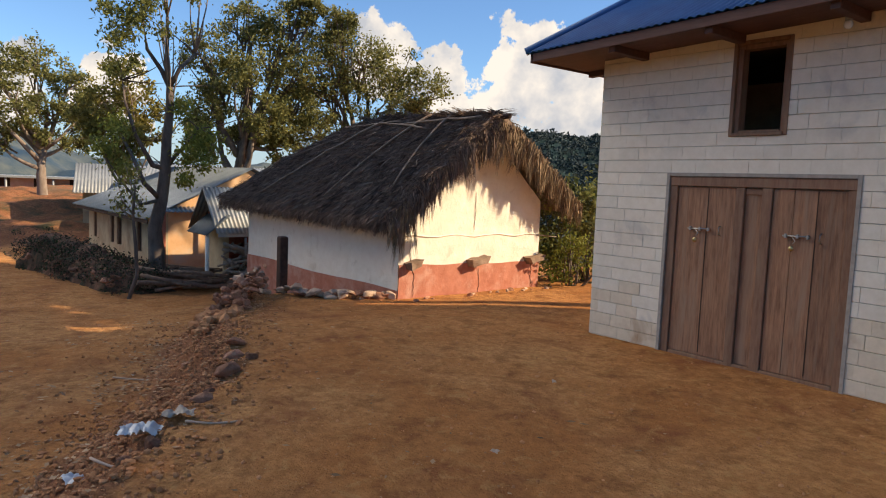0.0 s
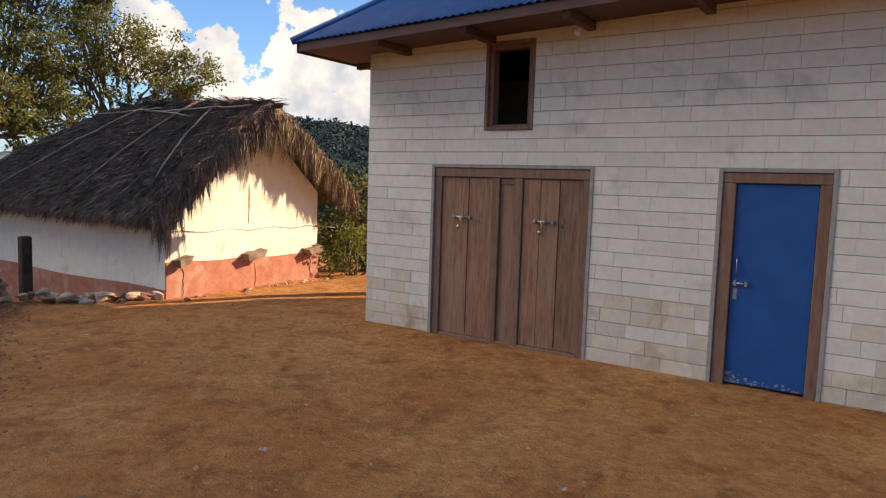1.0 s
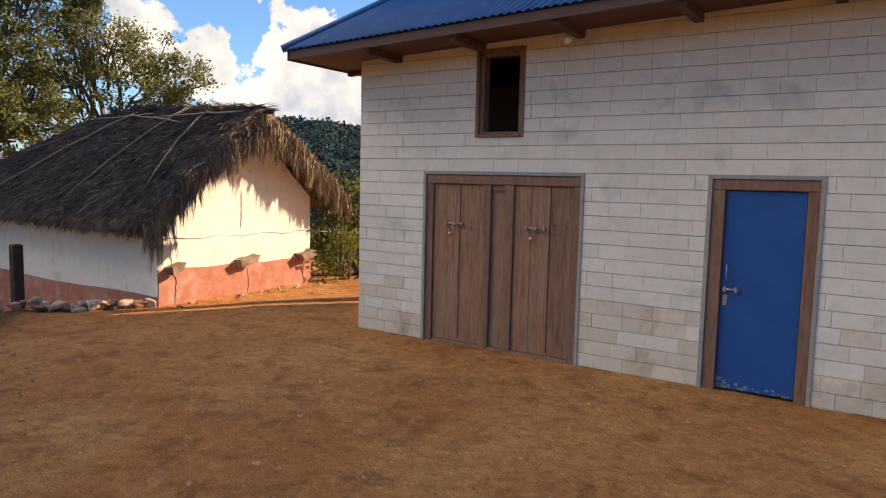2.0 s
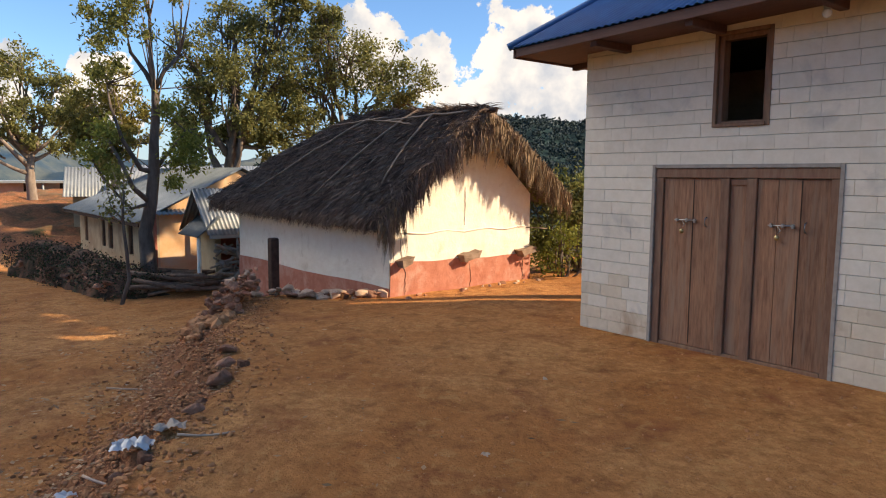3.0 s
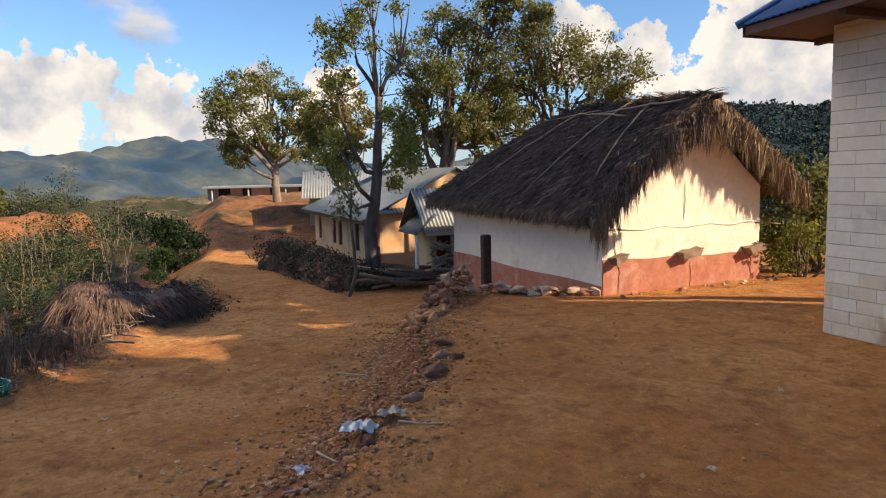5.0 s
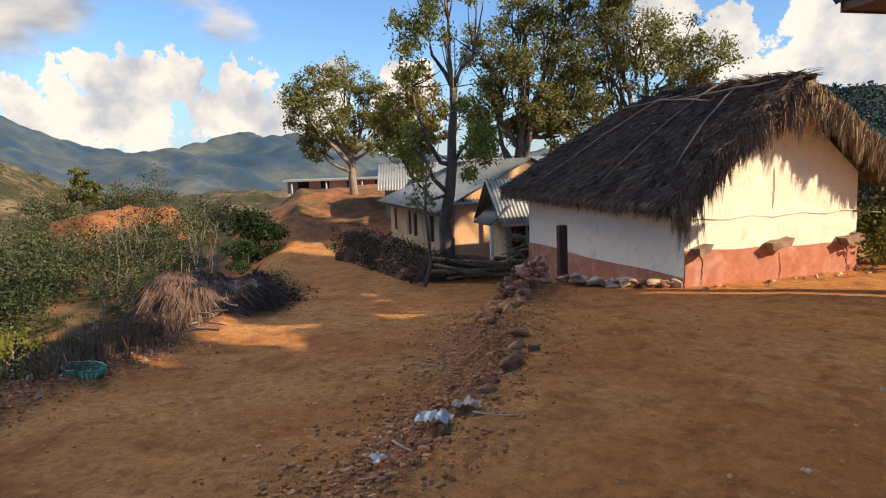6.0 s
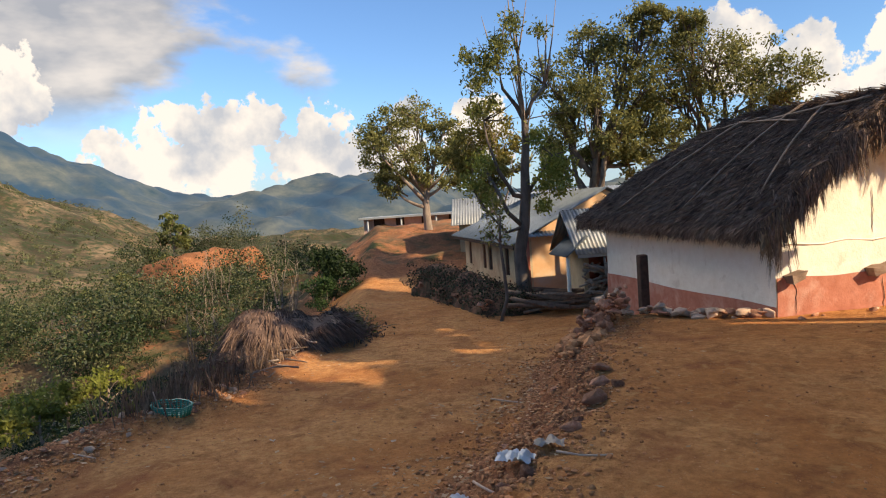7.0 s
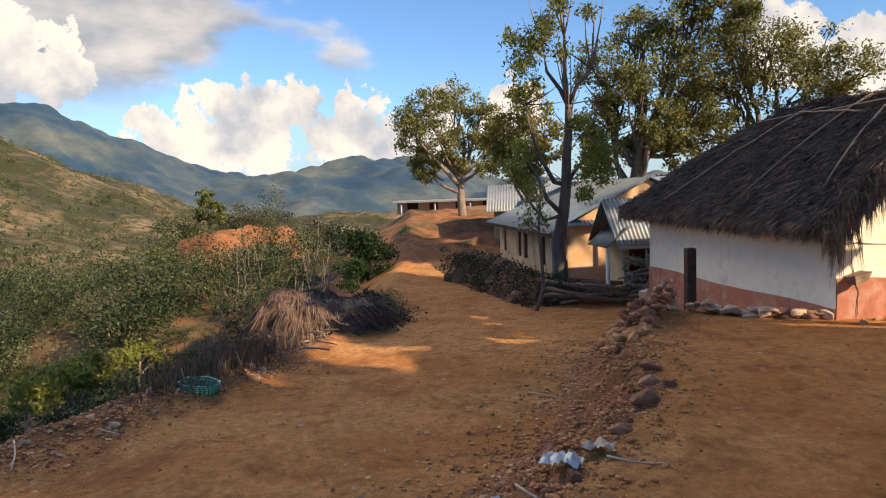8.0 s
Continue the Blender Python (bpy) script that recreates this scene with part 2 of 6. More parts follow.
M_DEAD = mat("dead_leaf", (0.060, 0.036, 0.024), (0.165, 0.100, 0.065), 2, 0.9, 0, rand=0.4, island=True, coord="World")
M_HAY = mat("hay", (0.115, 0.070, 0.050), (0.25, 0.160, 0.115), 8, 0.95, 0.3, 40, rand=0.4, island=True, coord="World")


# dark green leaves with the distance's blue haze mixed into the colour
M_WOODS = mat("hazed_mountain_leaf", (0.009, 0.026, 0.026), (0.022, 0.044, 0.036), 0.05, 0.8, 0, rand=0.3, island=True, coord="World")


def ground_mat():
    m = bpy.data.materials.new("laterite_ground")
    m.use_nodes = True
    t = m.node_tree
    p = t.nodes["Principled BSDF"]
    geo = t.nodes.new("ShaderNodeNewGeometry")
    v = geo.outputs["Position"]
    sep = t.nodes.new("ShaderNodeSeparateXYZ")
    t.links.new(v, sep.inputs[0])
    big = ramp(t, noise_of(t, v, 0.42, 6, 0.62, 0.5), ((0.40, 0.0), (0.60, 1.0)))
    fine = ramp(t, noise_of(t, v, 9.0, 8, 0.72), ((0.32, 0.0), (0.70, 1.0)))
    dust = mixc(t, big, (0.54, 0.213, 0.064), (0.70, 0.335, 0.120))
    dust = mixc(t, mth(t, "MULTIPLY", fine, 0.85), dust, (0.31, 0.114, 0.036))
    lump = ramp(t, noise_of(t, v, 20, 6, 0.7, 0.3), ((0.54, 0.0), (0.68, 0.4)))
    dust = mixc(t, lump, dust, (0.165, 0.058, 0.018))
    clod = ramp(t, noise_of(t, v, 2.6, 7, 0.7, 0.4), ((0.50, 0.0), (0.68, 0.8)))
    dust = mixc(t, clod, dust, (0.225, 0.080, 0.026))
    red = ramp(t, noise_of(t, v, 0.9, 5, 0.6, 0.8), ((0.55, 0.0), (0.72, 0.8)))
    dust = mixc(t, red, dust, (0.27, 0.086, 0.033))
    grit = ramp(t, noise_of(t, v, 42, 3, 0.5), ((0.66, 0.0), (0.74, 0.75)))
    dust = mixc(t, grit, dust, (0.48, 0.29, 0.15))
    worn = ramp(t, noise_of(t, v, 5.5, 6, 0.6, 0.8), ((0.56, 0.0), (0.66, 0.6)))
    dust = mixc(t, worn, dust, (0.56, 0.285, 0.100))
    sp = t.nodes.new("ShaderNodeAttribute")
    sp.attribute_name = "spoil"
    heapy = mixc(t, ramp(t, noise_of(t, v, 11, 7, 0.75, 0.5), ((0.40, 0.0), (0.58, 1.0))), (0.20, 0.072, 0.034), (0.43, 0.18, 0.085))
    heapy = mixc(t, ramp(t, noise_of(t, v, 0.7, 6, 0.7, 1.5), ((0.42, 0.0), (0.6, 0.8))), heapy, (0.20, 0.080, 0.038))
    sedge = mth(t, "ADD", sp.outputs["Fac"], mth(t, "MULTIPLY", mth(t, "SUBTRACT", noise_of(t, v, 2.4, 6, 0.65), 0.5), 1.1))
    dust = mixc(t, ramp(t, sedge, ((0.38, 0.0), (0.62, 0.9))), dust, heapy)
    at = t.nodes.new("ShaderNodeAttribute")
    at.attribute_name = "cover"
    cov = at.outputs["Fac"]
    g1 = mixc(t, ramp(t, noise_of(t, v, 0.05, 8, 0.7), ((0.35, 0.0), (0.62, 1.0))), (0.022, 0.024, 0.010), (0.080, 0.056, 0.030))
    g1 = mixc(t, ramp(t, noise_of(t, v, 0.016, 8, 0.7, 0.6), ((0.47, 0.0), (0.60, 0.95))), g1, (0.25, 0.165, 0.092))
    g1 = mixc(t, ramp(t, noise_of(t, v, 0.25, 6, 0.7), ((0.47, 0.0), (0.58, 0.9))), g1, (0.03, 0.048, 0.016))
    edge = mth(t, "ADD", cov, mth(t, "MULTIPLY", mth(t, "SUBTRACT", noise_of(t, v, 0.8, 6, 0.65), 0.5), 0.9))
    c = mixc(t, ramp(t, edge, ((0.42, 0.0), (0.58, 1.0))), dust, g1)
    at2 = t.nodes.new("ShaderNodeAttribute")
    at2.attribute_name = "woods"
    # wooded slope's ground carries the same painted blue haze
    hazed_forest = mixc(t, ramp(t, noise_of(t, v, 0.06, 8, 0.75), ((0.35, 0.0), (0.65, 1.0))), (0.009, 0.026, 0.026), (0.024, 0.046, 0.038))
    c = mixc(t, at2.outputs["Fac"], c, hazed_forest)
    t.links.new(c, p.inputs["Base Color"])
    p.inputs["Roughness"].default_value = 0.97
    p.inputs["Specular IOR Level"].default_value = 0.1
    h = mth(t, "ADD", noise_of(t, v, 7, 8, 0.7), mth(t, "MULTIPLY", noise_of(t, v, 45, 4, 0.6), 0.35))
    bn = nd(t, "ShaderNodeBump", Strength=1.0, Distance=0.06)
    t.links.new(h, bn.inputs["Height"])
    t.links.new(bn.outputs[0], p.inputs["Normal"])
    return m


M_GROUND = ground_mat()
# blue of the air's haze is put into the far hills' base colour
M_FAR = mat("hazed_distant_hills", (0.028, 0.060, 0.080), (0.135, 0.145, 0.125), 0.016, 1.0, 0.0, stain=(0.026, 0.062, 0.100), stain_scale=0.0045, stain_lo=0.42, stain_hi=0.58, coord="World")


# ---- building helpers ----
def mesh_of(name, verts, faces, material, smooth=False):
    me = bpy.data.meshes.new(name)
    me.from_pydata([tuple(v) for v in verts], [], [tuple(f) for f in faces])
    me.materials.append(material)
    if smooth:
        me.polygons.foreach_set("use_smooth", [True] * len(me.polygons))
    return me


def thing(name, label, category, at=(0, 0, 0), group="", kind=""):
    ob = new(name)
    ob.location = at
    return tagged(ob, label, category, group, kind)


def part(name, bm, material, parent, label=""):
    """One mesh under a thing or a part, in the parent's axes."""
    me = bpy.data.meshes.new(name)
    bm.normal_update()
    bm.to_mesh(me)
    bm.free()
    me.materials.append(material)
    ob = new(name, me)
    ob.parent = parent
    if label:
        ob["label"] = label
    return ob


def bare(name, bm, material, label, category, kind="", smooth=False, group=""):
    """A thing that is one mesh."""
    me = bpy.data.meshes.new(name)
    bm.normal_update()
    bm.to_mesh(me)
    bm.free()
    me.materials.append(material)
    if smooth:
        me.polygons.foreach_set("use_smooth", [True] * len(me.polygons))
    return tagged(new(name, me), label, category, group, kind)


def box(x0, y0, z0, x1, y1, z1, bevel=0.006, bm=None):
    bm = bm or bmesh.new()
    r = bmesh.ops.create_cube(bm, size=1.0)
    vs = r["verts"]
    for v in vs:
        v.co = Vector(((x0 + x1) / 2 + v.co.x * (x1 - x0), (y0 + y1) / 2 + v.co.y * (y1 - y0), (z0 + z1) / 2 + v.co.z * (z1 - z0)))
    if bevel:
        es = list({e for v in vs for e in v.link_edges})
        bmesh.ops.bevel(bm, geom=es, offset=bevel, segments=1, affect="EDGES")
    return bm


def tube(points, radii, sides=8, bm=None, jitter=0.0, cap=True):
    """A tapered limb through points."""
    bm = bm or bmesh.new()
    rings = []
    for i, p in enumerate(points):
        p = Vector(p)
        d = (Vector(points[min(i + 1, len(points) - 1)]) - Vector(points[max(i - 1, 0)])).normalized()
        a = d.orthogonal().normalized() if abs(d.z) > 0.95 else d.cross(Vector((0, 0, 1))).normalized()
        b = d.cross(a)
        rings.append([bm.verts.new(p + (a * math.cos(6.2832 * k / sides) + b * math.sin(6.2832 * k / sides)) * radii[i] * (1 + random.uniform(-jitter, jitter))) for k in range(sides)])
    for r0, r1 in zip(rings, rings[1:]):
        for k in range(sides):
            bm.faces.new((r0[k], r0[(k + 1) % sides], r1[(k + 1) % sides], r1[k])).smooth = True
    if cap:
        bm.faces.new(rings[0][::-1])
        bm.faces.new(rings[-1])
    return bm


def turned(bm, m):
    bmesh.ops.transform(bm, matrix=m, verts=bm.verts)
    return bm


def sheet(a, b, c, d, pitch=0.12, amp=0.018, n=None):
    """Corrugated sheet: eave a-b, ridge d-c; corrugations run from eave to ridge."""
    a, b, c, d = map(Vector, (a, b, c, d))
    n = n or max(12, int((b - a).length / pitch * 6))
    up = (b - a).cross(d - a).normalized()
    verts, faces = [], []
    for i in range(n + 1):
        k = i / n
        w = up * amp * math.sin(6.2832 * k * (b - a).length / pitch)
        verts += [a.lerp(b, k) + w, d.lerp(c, k) + w]
    faces = [(2 * i, 2 * i + 2, 2 * i + 3, 2 * i + 1) for i in range(n)]
    bm = bmesh.new()
    vs = [bm.verts.new(v) for v in verts]
    for f in faces:
        bm.faces.new([vs[i] for i in f]).smooth = True
    r = bmesh.ops.extrude_face_region(bm, geom=bm.faces[:])
    bmesh.ops.translate(bm, vec=up * -0.012, verts=[g for g in r["geom"] if isinstance(g, bmesh.types.BMVert)])
    return bm


def sstep(a, b, x):
    k = np.clip((x - a) / (b - a), 0, 1)
    return k * k * (3 - 2 * k)


# ---- the lie of the land ----
EYE = (5.6, -7.07)
TERRACE = ((16, -24), (6.5, -12.5), (4.2, -9.3), (2.6, -7.5), (1.35, -6.05), (0.35, -5.4), (-0.6, -4.6), (-2.2, -3.95), (-3.4, -3.5), (-4.6, -2.9), (-5.3, -2.3), (-5.2, -1.2), (-4.6, -0.6), (-4.6, 3.4), (-6, 6), (-8, 40))
VERGE = ((14, -30), (3, -16), (0.2, -12.0), (-1.3, -10.7), (-2.9, -9.75), (-4.1, -9.25), (-5.3, -8.75), (-6.6, -7.9), (-8.6, -7.2), (-12, -6.2), (-19, -5.7), (-26, -5.1), (-33, -4.3), (-40, -3.3), (-60, -1.2), (-200, 9))


def side_of(line, x, y):
    """Distance from a line of points, positive on its right-hand side as it runs."""
    best, out = np.full(x.shape, 1e9), np.zeros(x.shape)
    for (ax, ay), (bx, by) in zip(line, line[1:]):
        dx, dy = bx - ax, by - ay
        k = np.clip(((x - ax) * dx + (y - ay) * dy) / (dx * dx + dy * dy), 0, 1)
        px, py = x - ax - k * dx, y - ay - k * dy
        d = np.hypot(px, py)
        s = np.sign(px * dy - py * dx)
        near = d < best
        best = np.where(near, d, best)
        out = np.where(near, d * s, out)
    return out


def wobble(x, y, s, seed=0.0):
    """Smooth cheap unevenness of about -1 to 1."""
    return (np.sin(x * s + 1.7 * np.sin(y * s * 0.83 + seed) + seed) + np.sin(y * s * 1.13 + 1.3 * np.sin(x * s * 0.71 + seed * 2) + 2.1 * seed)
            + 0.5 * np.sin((x + y) * s * 2.3 + seed * 3) + 0.5 * np.sin((x - y) * s * 2.7 + seed)) / 3


def near_height(x, y):
    lo = np.interp(x, (-260, -150, -90, -60, -46, -40, -33, -27, -20, -11, -4, 0, 10, 40), (-32, -22, -7, 0.1, 0.75, 0.6, -0.35, -1.30, -1.25, -1.0, -0.6, -0.48, -0.3, -0.3))
    lo = lo + 0.05 * wobble(x, y, 0.8) + 0.02 * wobble(x, y, 3.1, 1)
    lo = lo + sstep(-26, -31, x) * sstep(-80, -60, x) * (0.22 * wobble(x, y, 0.9, 12) + 0.17 * np.sin(5.5 * lo + 2.0 * wobble(x, y, 0.5, 13)) + 0.06 * wobble(x, y, 3.0, 14))
    lo = lo - sstep(12, 60, y) * 9
    ter = 0.02 * wobble(x, y, 1.1, 2) + 0.008 * wobble(x, y, 5.0, 3) - 0.12 * sstep(-1.5, -4.5, x) - 0.08 * sstep(-3.5, -7.5, y)
    ter = ter - sstep(14, 50, y) * 9
    d = side_of(TERRACE, x, y) + 0.10 * wobble(x, y, 2.3, 4) + 0.05 * wobble(x, y, 6.1, 5)
    z = lo + (ter - lo) * sstep(-0.95, 0.25, d)
    # heaped spoil along the broken edge
    z = z + 0.08 * np.exp(-((d + 0.35) / 0.4) ** 2) * (1 + wobble(x, y, 6.0, 6) + 0.6 * wobble(x, y, 15.0, 16)) * sstep(-6, -5, x)
    v = -side_of(VERGE, x, y)
    v = v + 0.25 * wobble(x, y, 1.3, 7)
    drop = 0.60 * np.clip(v - 0.4, 0, 5) + 0.11 * np.clip(v - 5.4, 0, 20) + 0.09 * np.clip(v - 26.4, 0, 120)
    berm = 0.10 * np.exp(-((v - 0.1) / 0.35) ** 2) * (1 + 0.7 * wobble(x, y, 4.0, 8))
    z = z - drop + berm + sstep(1, 6, v) * (0.35 * wobble(x, y, 0.55, 9) + 0.12 * wobble(x, y, 1.7, 10))
    # a spur of bare earth in the valley
    sx, sy = EYE[0] - math.sin(radians(99.6)) * 62, EYE[1] + math.cos(radians(99.6)) * 62
    z = z + 3.0 * sstep(6.0, 3.0, np.hypot((x - sx) * 1.0, (y - sy) * 0.9) + 1.5 * wobble(x, y, 0.5, 11))
    return z


R1, R2 = 520.0, 1900.0
EL1 = ((-60, 3.0), (30, 3.6), (39, 3.8), (46, 4.0), (50, 3.7), (56, 3.0), (64, 0.5), (75, -3), (85, -4), (96, -3.2), (101.6, -1.6), (106.3, 0.9), (110.4, 2.5), (113.5, 4.1), (118, 6.0), (140, 8), (240, 3))
EL2 = ((60, 0.3), (70, 0.8), (79, 1.3), (86.2, 2.4), (88.5, 2.6), (90.4, 2.55), (93, 2.2), (95.8, 2.25), (98.8, 2.4), (101.4, 2.6), (104.6, 3.9), (106.8, 4.8), (108, 4.9), (111.6, 6.3), (115, 6.7), (122, 6.5), (135, 4))


def far_height(yaw, r):
    e1 = np.tan(np.radians(np.interp(yaw, *zip(*EL1)))) * R1 + 1.9
    floor = np.minimum(-19 + 0 * r, e1 - 8)
    z = np.where(r < R1, floor + (e1 - floor) * sstep(150, R1, r), e1 - (e1 + 30) * sstep(R1, 1300, r) * 0.8)
    return z


def land(x, y):
    dx, dy = x - EYE[0], y - EYE[1]
    r, yaw = np.hypot(dx, dy), np.degrees(np.arctan2(-dx, dy))
    yaw = np.where(yaw < -60, yaw + 360, yaw)
    f = far_height(yaw, r)
    rough = sstep(90, 400, r)
    f = f + rough * (7 * wobble(x, y, 0.021, 1) + 4.5 * wobble(x, y, 0.055, 2) + 1.6 * wobble(x, y, 0.16, 3)) * np.clip(r / 520, 0.2, 1.2)
    k = sstep(60, 170, r)
    return near_height(x, y) * (1 - k) + f * k


def ground_z(x, y):
    return float(land(np.array([float(x)]), np.array([float(y)]))[0])


def build_ground():
    yaws = np.radians(np.concatenate([np.arange(-14, 126, 0.26), np.arange(126, 346, 4.0)]))
    rings = np.concatenate([[0.004, 0.15], np.geomspace(0.6, 1300, 520)])
    a, r = np.meshgrid(yaws, rings)
    x, y = EYE[0] - np.sin(a) * r, EYE[1] + np.cos(a) * r
    z = land(x, y)
    n, m = z.shape
    verts = np.stack([x, y, z], -1).reshape(-1, 3)
    i, j = np.meshgrid(np.arange(n - 1), np.arange(m), indexing="ij")
    k = (j + 1) % m
    faces = np.stack([i * m + j, (i + 1) * m + j, (i + 1) * m + k, i * m + k], -1).reshape(-1, 4)
    me = bpy.data.meshes.new("ground")
    me.vertices.add(len(verts))
    me.vertices.foreach_set("co", verts.ravel())
    me.loops.add(faces.size)
    me.loops.foreach_set("vertex_index", faces.ravel().astype(np.int32))
    me.polygons.add(len(faces))
    me.polygons.foreach_set("loop_start", np.arange(0, faces.size, 4, dtype=np.int32))
    me.update(calc_edges=True)
    me.validate()
    me.polygons.foreach_set("use_smooth", [True] * len(me.polygons))
    fx, fy = verts[:, 0], verts[:, 1]
    v = -side_of(VERGE, fx, fy)
    rr = np.hypot(fx - EYE[0], fy - EYE[1])
    cover = np.maximum(sstep(1.2, 5.0, v) * 0.60, sstep(50, 120, rr))
    cover = np.maximum(cover, sstep(9, 16, fy) * 0.8)
    cover = np.maximum(cover, 0.48 * sstep(-26, -30, fx))
    sx, sy = EYE[0] - math.sin(radians(99.6)) * 62, EYE[1] + math.cos(radians(99.6)) * 62
    cover = cover * sstep(4.5, 7.5, np.hypot(fx - sx, fy - sy))
    yaw = np.degrees(np.arctan2(-(fx - EYE[0]), fy - EYE[1]))
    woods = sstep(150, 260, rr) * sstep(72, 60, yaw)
    d = side_of(TERRACE, fx, fy)
    spoil = np.exp(-((d + 0.45) / 0.55) ** 2) * sstep(6, 3, fx) * sstep(-6.5, -5, fx)
    spoil = np.maximum(spoil, 0.85 * np.exp(-((v - 0.5) / 0.8) ** 2) * sstep(-16, -8, fx))
    spoil = np.maximum(spoil, sstep(1.0, 3.0, v) * 0.62 * sstep(60, 30, rr))
    spoil = np.maximum(spoil, 0.72 * sstep(-24, -28, fx))
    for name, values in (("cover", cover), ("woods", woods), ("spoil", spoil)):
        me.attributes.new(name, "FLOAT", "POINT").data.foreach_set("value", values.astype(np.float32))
    me.materials.append(M_GROUND)
    tagged(new("ground", me), "bare red-brown laterite earth with grit and scrub slopes", "ground", kind="structure")


build_ground()


def build_far_range():
    yaws = np.arange(40, 136, 0.25)
    rings = np.linspace(1250, 3600, 110)
    a, r = np.meshgrid(yaws, rings)
    e2 = np.tan(np.radians(np.interp(a, *zip(*EL2)))) * R2 + 1.9
    x, y = EYE[0] - np.sin(np.radians(a)) * r, EYE[1] + np.cos(np.radians(a)) * r
    z = np.where(r < R2, -60 + (e2 + 60) * sstep(1200, R2, r), e2 - 200 * sstep(R2, 3600, r))
    z = z + (24 * wobble(x, y, 0.0075, 1) + 17 * wobble(x, y, 0.019, 2) + 7 * wobble(x, y, 0.047, 3)) * sstep(1250, 1500, r)
    n, m = z.shape
    faces = [(i * m + j, (i + 1) * m + j, (i + 1) * m + j + 1, i * m + j + 1) for i in range(n - 1) for j in range(m - 1)]
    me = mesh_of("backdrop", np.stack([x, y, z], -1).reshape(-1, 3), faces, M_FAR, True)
    tagged(new("backdrop", me), "range of distant wooded hills with blue haze in its colour", "hills", kind="structure")


build_far_range()


# ---- the block house ----
HOUSE_L, HOUSE_D, WALL_H, COURSE = 9.5, 2.8, 3.75, 0.15
HOLES = ((1.03, 3.12, -0.2, 2.10), (1.75, 2.37, 2.50, 3.50), (4.40, 5.40, -0.2, 2.10))     # x0, x1, z0, z1


def build_house():
    house = thing("block_house", "cement-washed block house with a blue corrugated roof", "house")
    # front wall core with true openings, 2 cm behind the blocks' faces
    bm = bmesh.new()
    xs = sorted({0.03, HOUSE_L, *(v for h in HOLES for v in h[:2])})
    zs = sorted({-0.3, WALL_H, *(v for h in HOLES for v in h[2:])} - {-0.2})
    for x0, x1 in zip(xs, xs[1:]):
        for z0, z1 in zip(zs, zs[1:]):
            cx, cz = (x0 + x1) / 2, (z0 + z1) / 2
            if any(h[0] < cx < h[1] and h[2] < cz < h[3] for h in HOLES):
                continue
            box(x0, 0.022, z0, x1, 0.18, z1, 0, bm)
    part("front_wall", bm, M_MORTAR, house, "grey mortar bed of the wall")
    part("side_wall", box(0.004, 0.18, -0.4, 0.18, HOUSE_D, 3.50, 0), M_BLOCK, house)
    part("side_wall", box(HOUSE_L - 0.18, 0.18, -0.4, HOUSE_L, HOUSE_D, 3.50, 0), M_BLOCK, house)
    part("back_wall", box(0.18, HOUSE_D - 0.18, -0.4, HOUSE_L - 0.18, HOUSE_D, 3.50, 0), M_BLOCK, house)
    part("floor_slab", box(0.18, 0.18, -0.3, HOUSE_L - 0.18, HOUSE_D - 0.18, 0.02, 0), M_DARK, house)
    # ceiling slab added to stop eave light from reaching the loft window
    part("loft_light_stop", box(0.17, 0.17, 3.47, HOUSE_L - 0.17, HOUSE_D - 0.17, 3.52, 0), M_DARK, house)
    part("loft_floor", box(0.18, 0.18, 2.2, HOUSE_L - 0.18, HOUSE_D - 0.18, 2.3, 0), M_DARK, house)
    # roof: corrugated sheets on rafters, ridge along the house
    ey, ez, ry, rz = -0.74, 3.60, HOUSE_D / 2, 5.12
    x0, x1 = -0.68, HOUSE_L + 0.6
    TILT = 0.034
    LEAN = Matrix(((1, 0, 0, 0), (0, 1, 0, 0), (TILT, 0, 1, 0), (0, 0, 0, 1)))
    hip = ry - ey
    e = [(x0, ey), (x1, ey), (x1, 2 * ry - ey), (x0, 2 * ry - ey)]
    lo = [Vector((x, y, ez)) for x, y in e]
    r0, r1 = Vector((x0 + hip, ry, rz)), Vector((x1 - hip, ry, rz))
    for a, b, c, d in ((lo[0], lo[1], r1, r0), (lo[2], lo[3], r0, r1), (lo[3], lo[0], r0, r0), (lo[1], lo[2], r1, r1)):
        part("roof_sheet", turned(sheet(a, b, c, d, 0.10, 0.012), LEAN), M_BLUE_ROOF, house, "blue corrugated sheet")
    for a, b in ((r0, r1), (lo[0], r0), (lo[3], r0), (lo[1], r1), (lo[2], r1)):
        part("ridge_cap", turned(tube([a + Vector((0, 0, .01)), b + Vector((0, 0, .01))], [0.05, 0.05], 8), LEAN), M_BLUE_ROOF, house)
    # eave board, verge board and rafter tails
    part("fascia", turned(box(x0 + 0.10, ey + 0.03, ez - 0.125, x1 - 0.1, ey + 0.06, ez - 0.018, 0.004), LEAN), M_FASCIA, house, "dark red-brown eave board")
    part("fascia", turned(box(x0 + 0.03, ey + 0.06, ez - 0.125, x0 + 0.06, 2 * ry - ey - 0.06, ez - 0.018, 0.004), LEAN), M_FASCIA, house)
    part("soffit", turned(box(x0 + 0.06, ey + 0.06, ez - 0.10, x1 - 0.06, 0.0, ez - 0.085, 0), LEAN), M_FASCIA, house, "dark boarded soffit")
    part("soffit", turned(box(x0 + 0.06, 0.0, ez - 0.10, 0.0, 2 * ry - ey - 0.06, ez - 0.085, 0), LEAN), M_FASCIA, house)
    for x in np.arange(0.62, x1, 1.2):
        part("rafter", turned(box(x - 0.045, ey + 0.08, ez - 0.185, x + 0.045, 0.02, ez - 0.10, 0.004), LEAN), M_FASCIA, house)
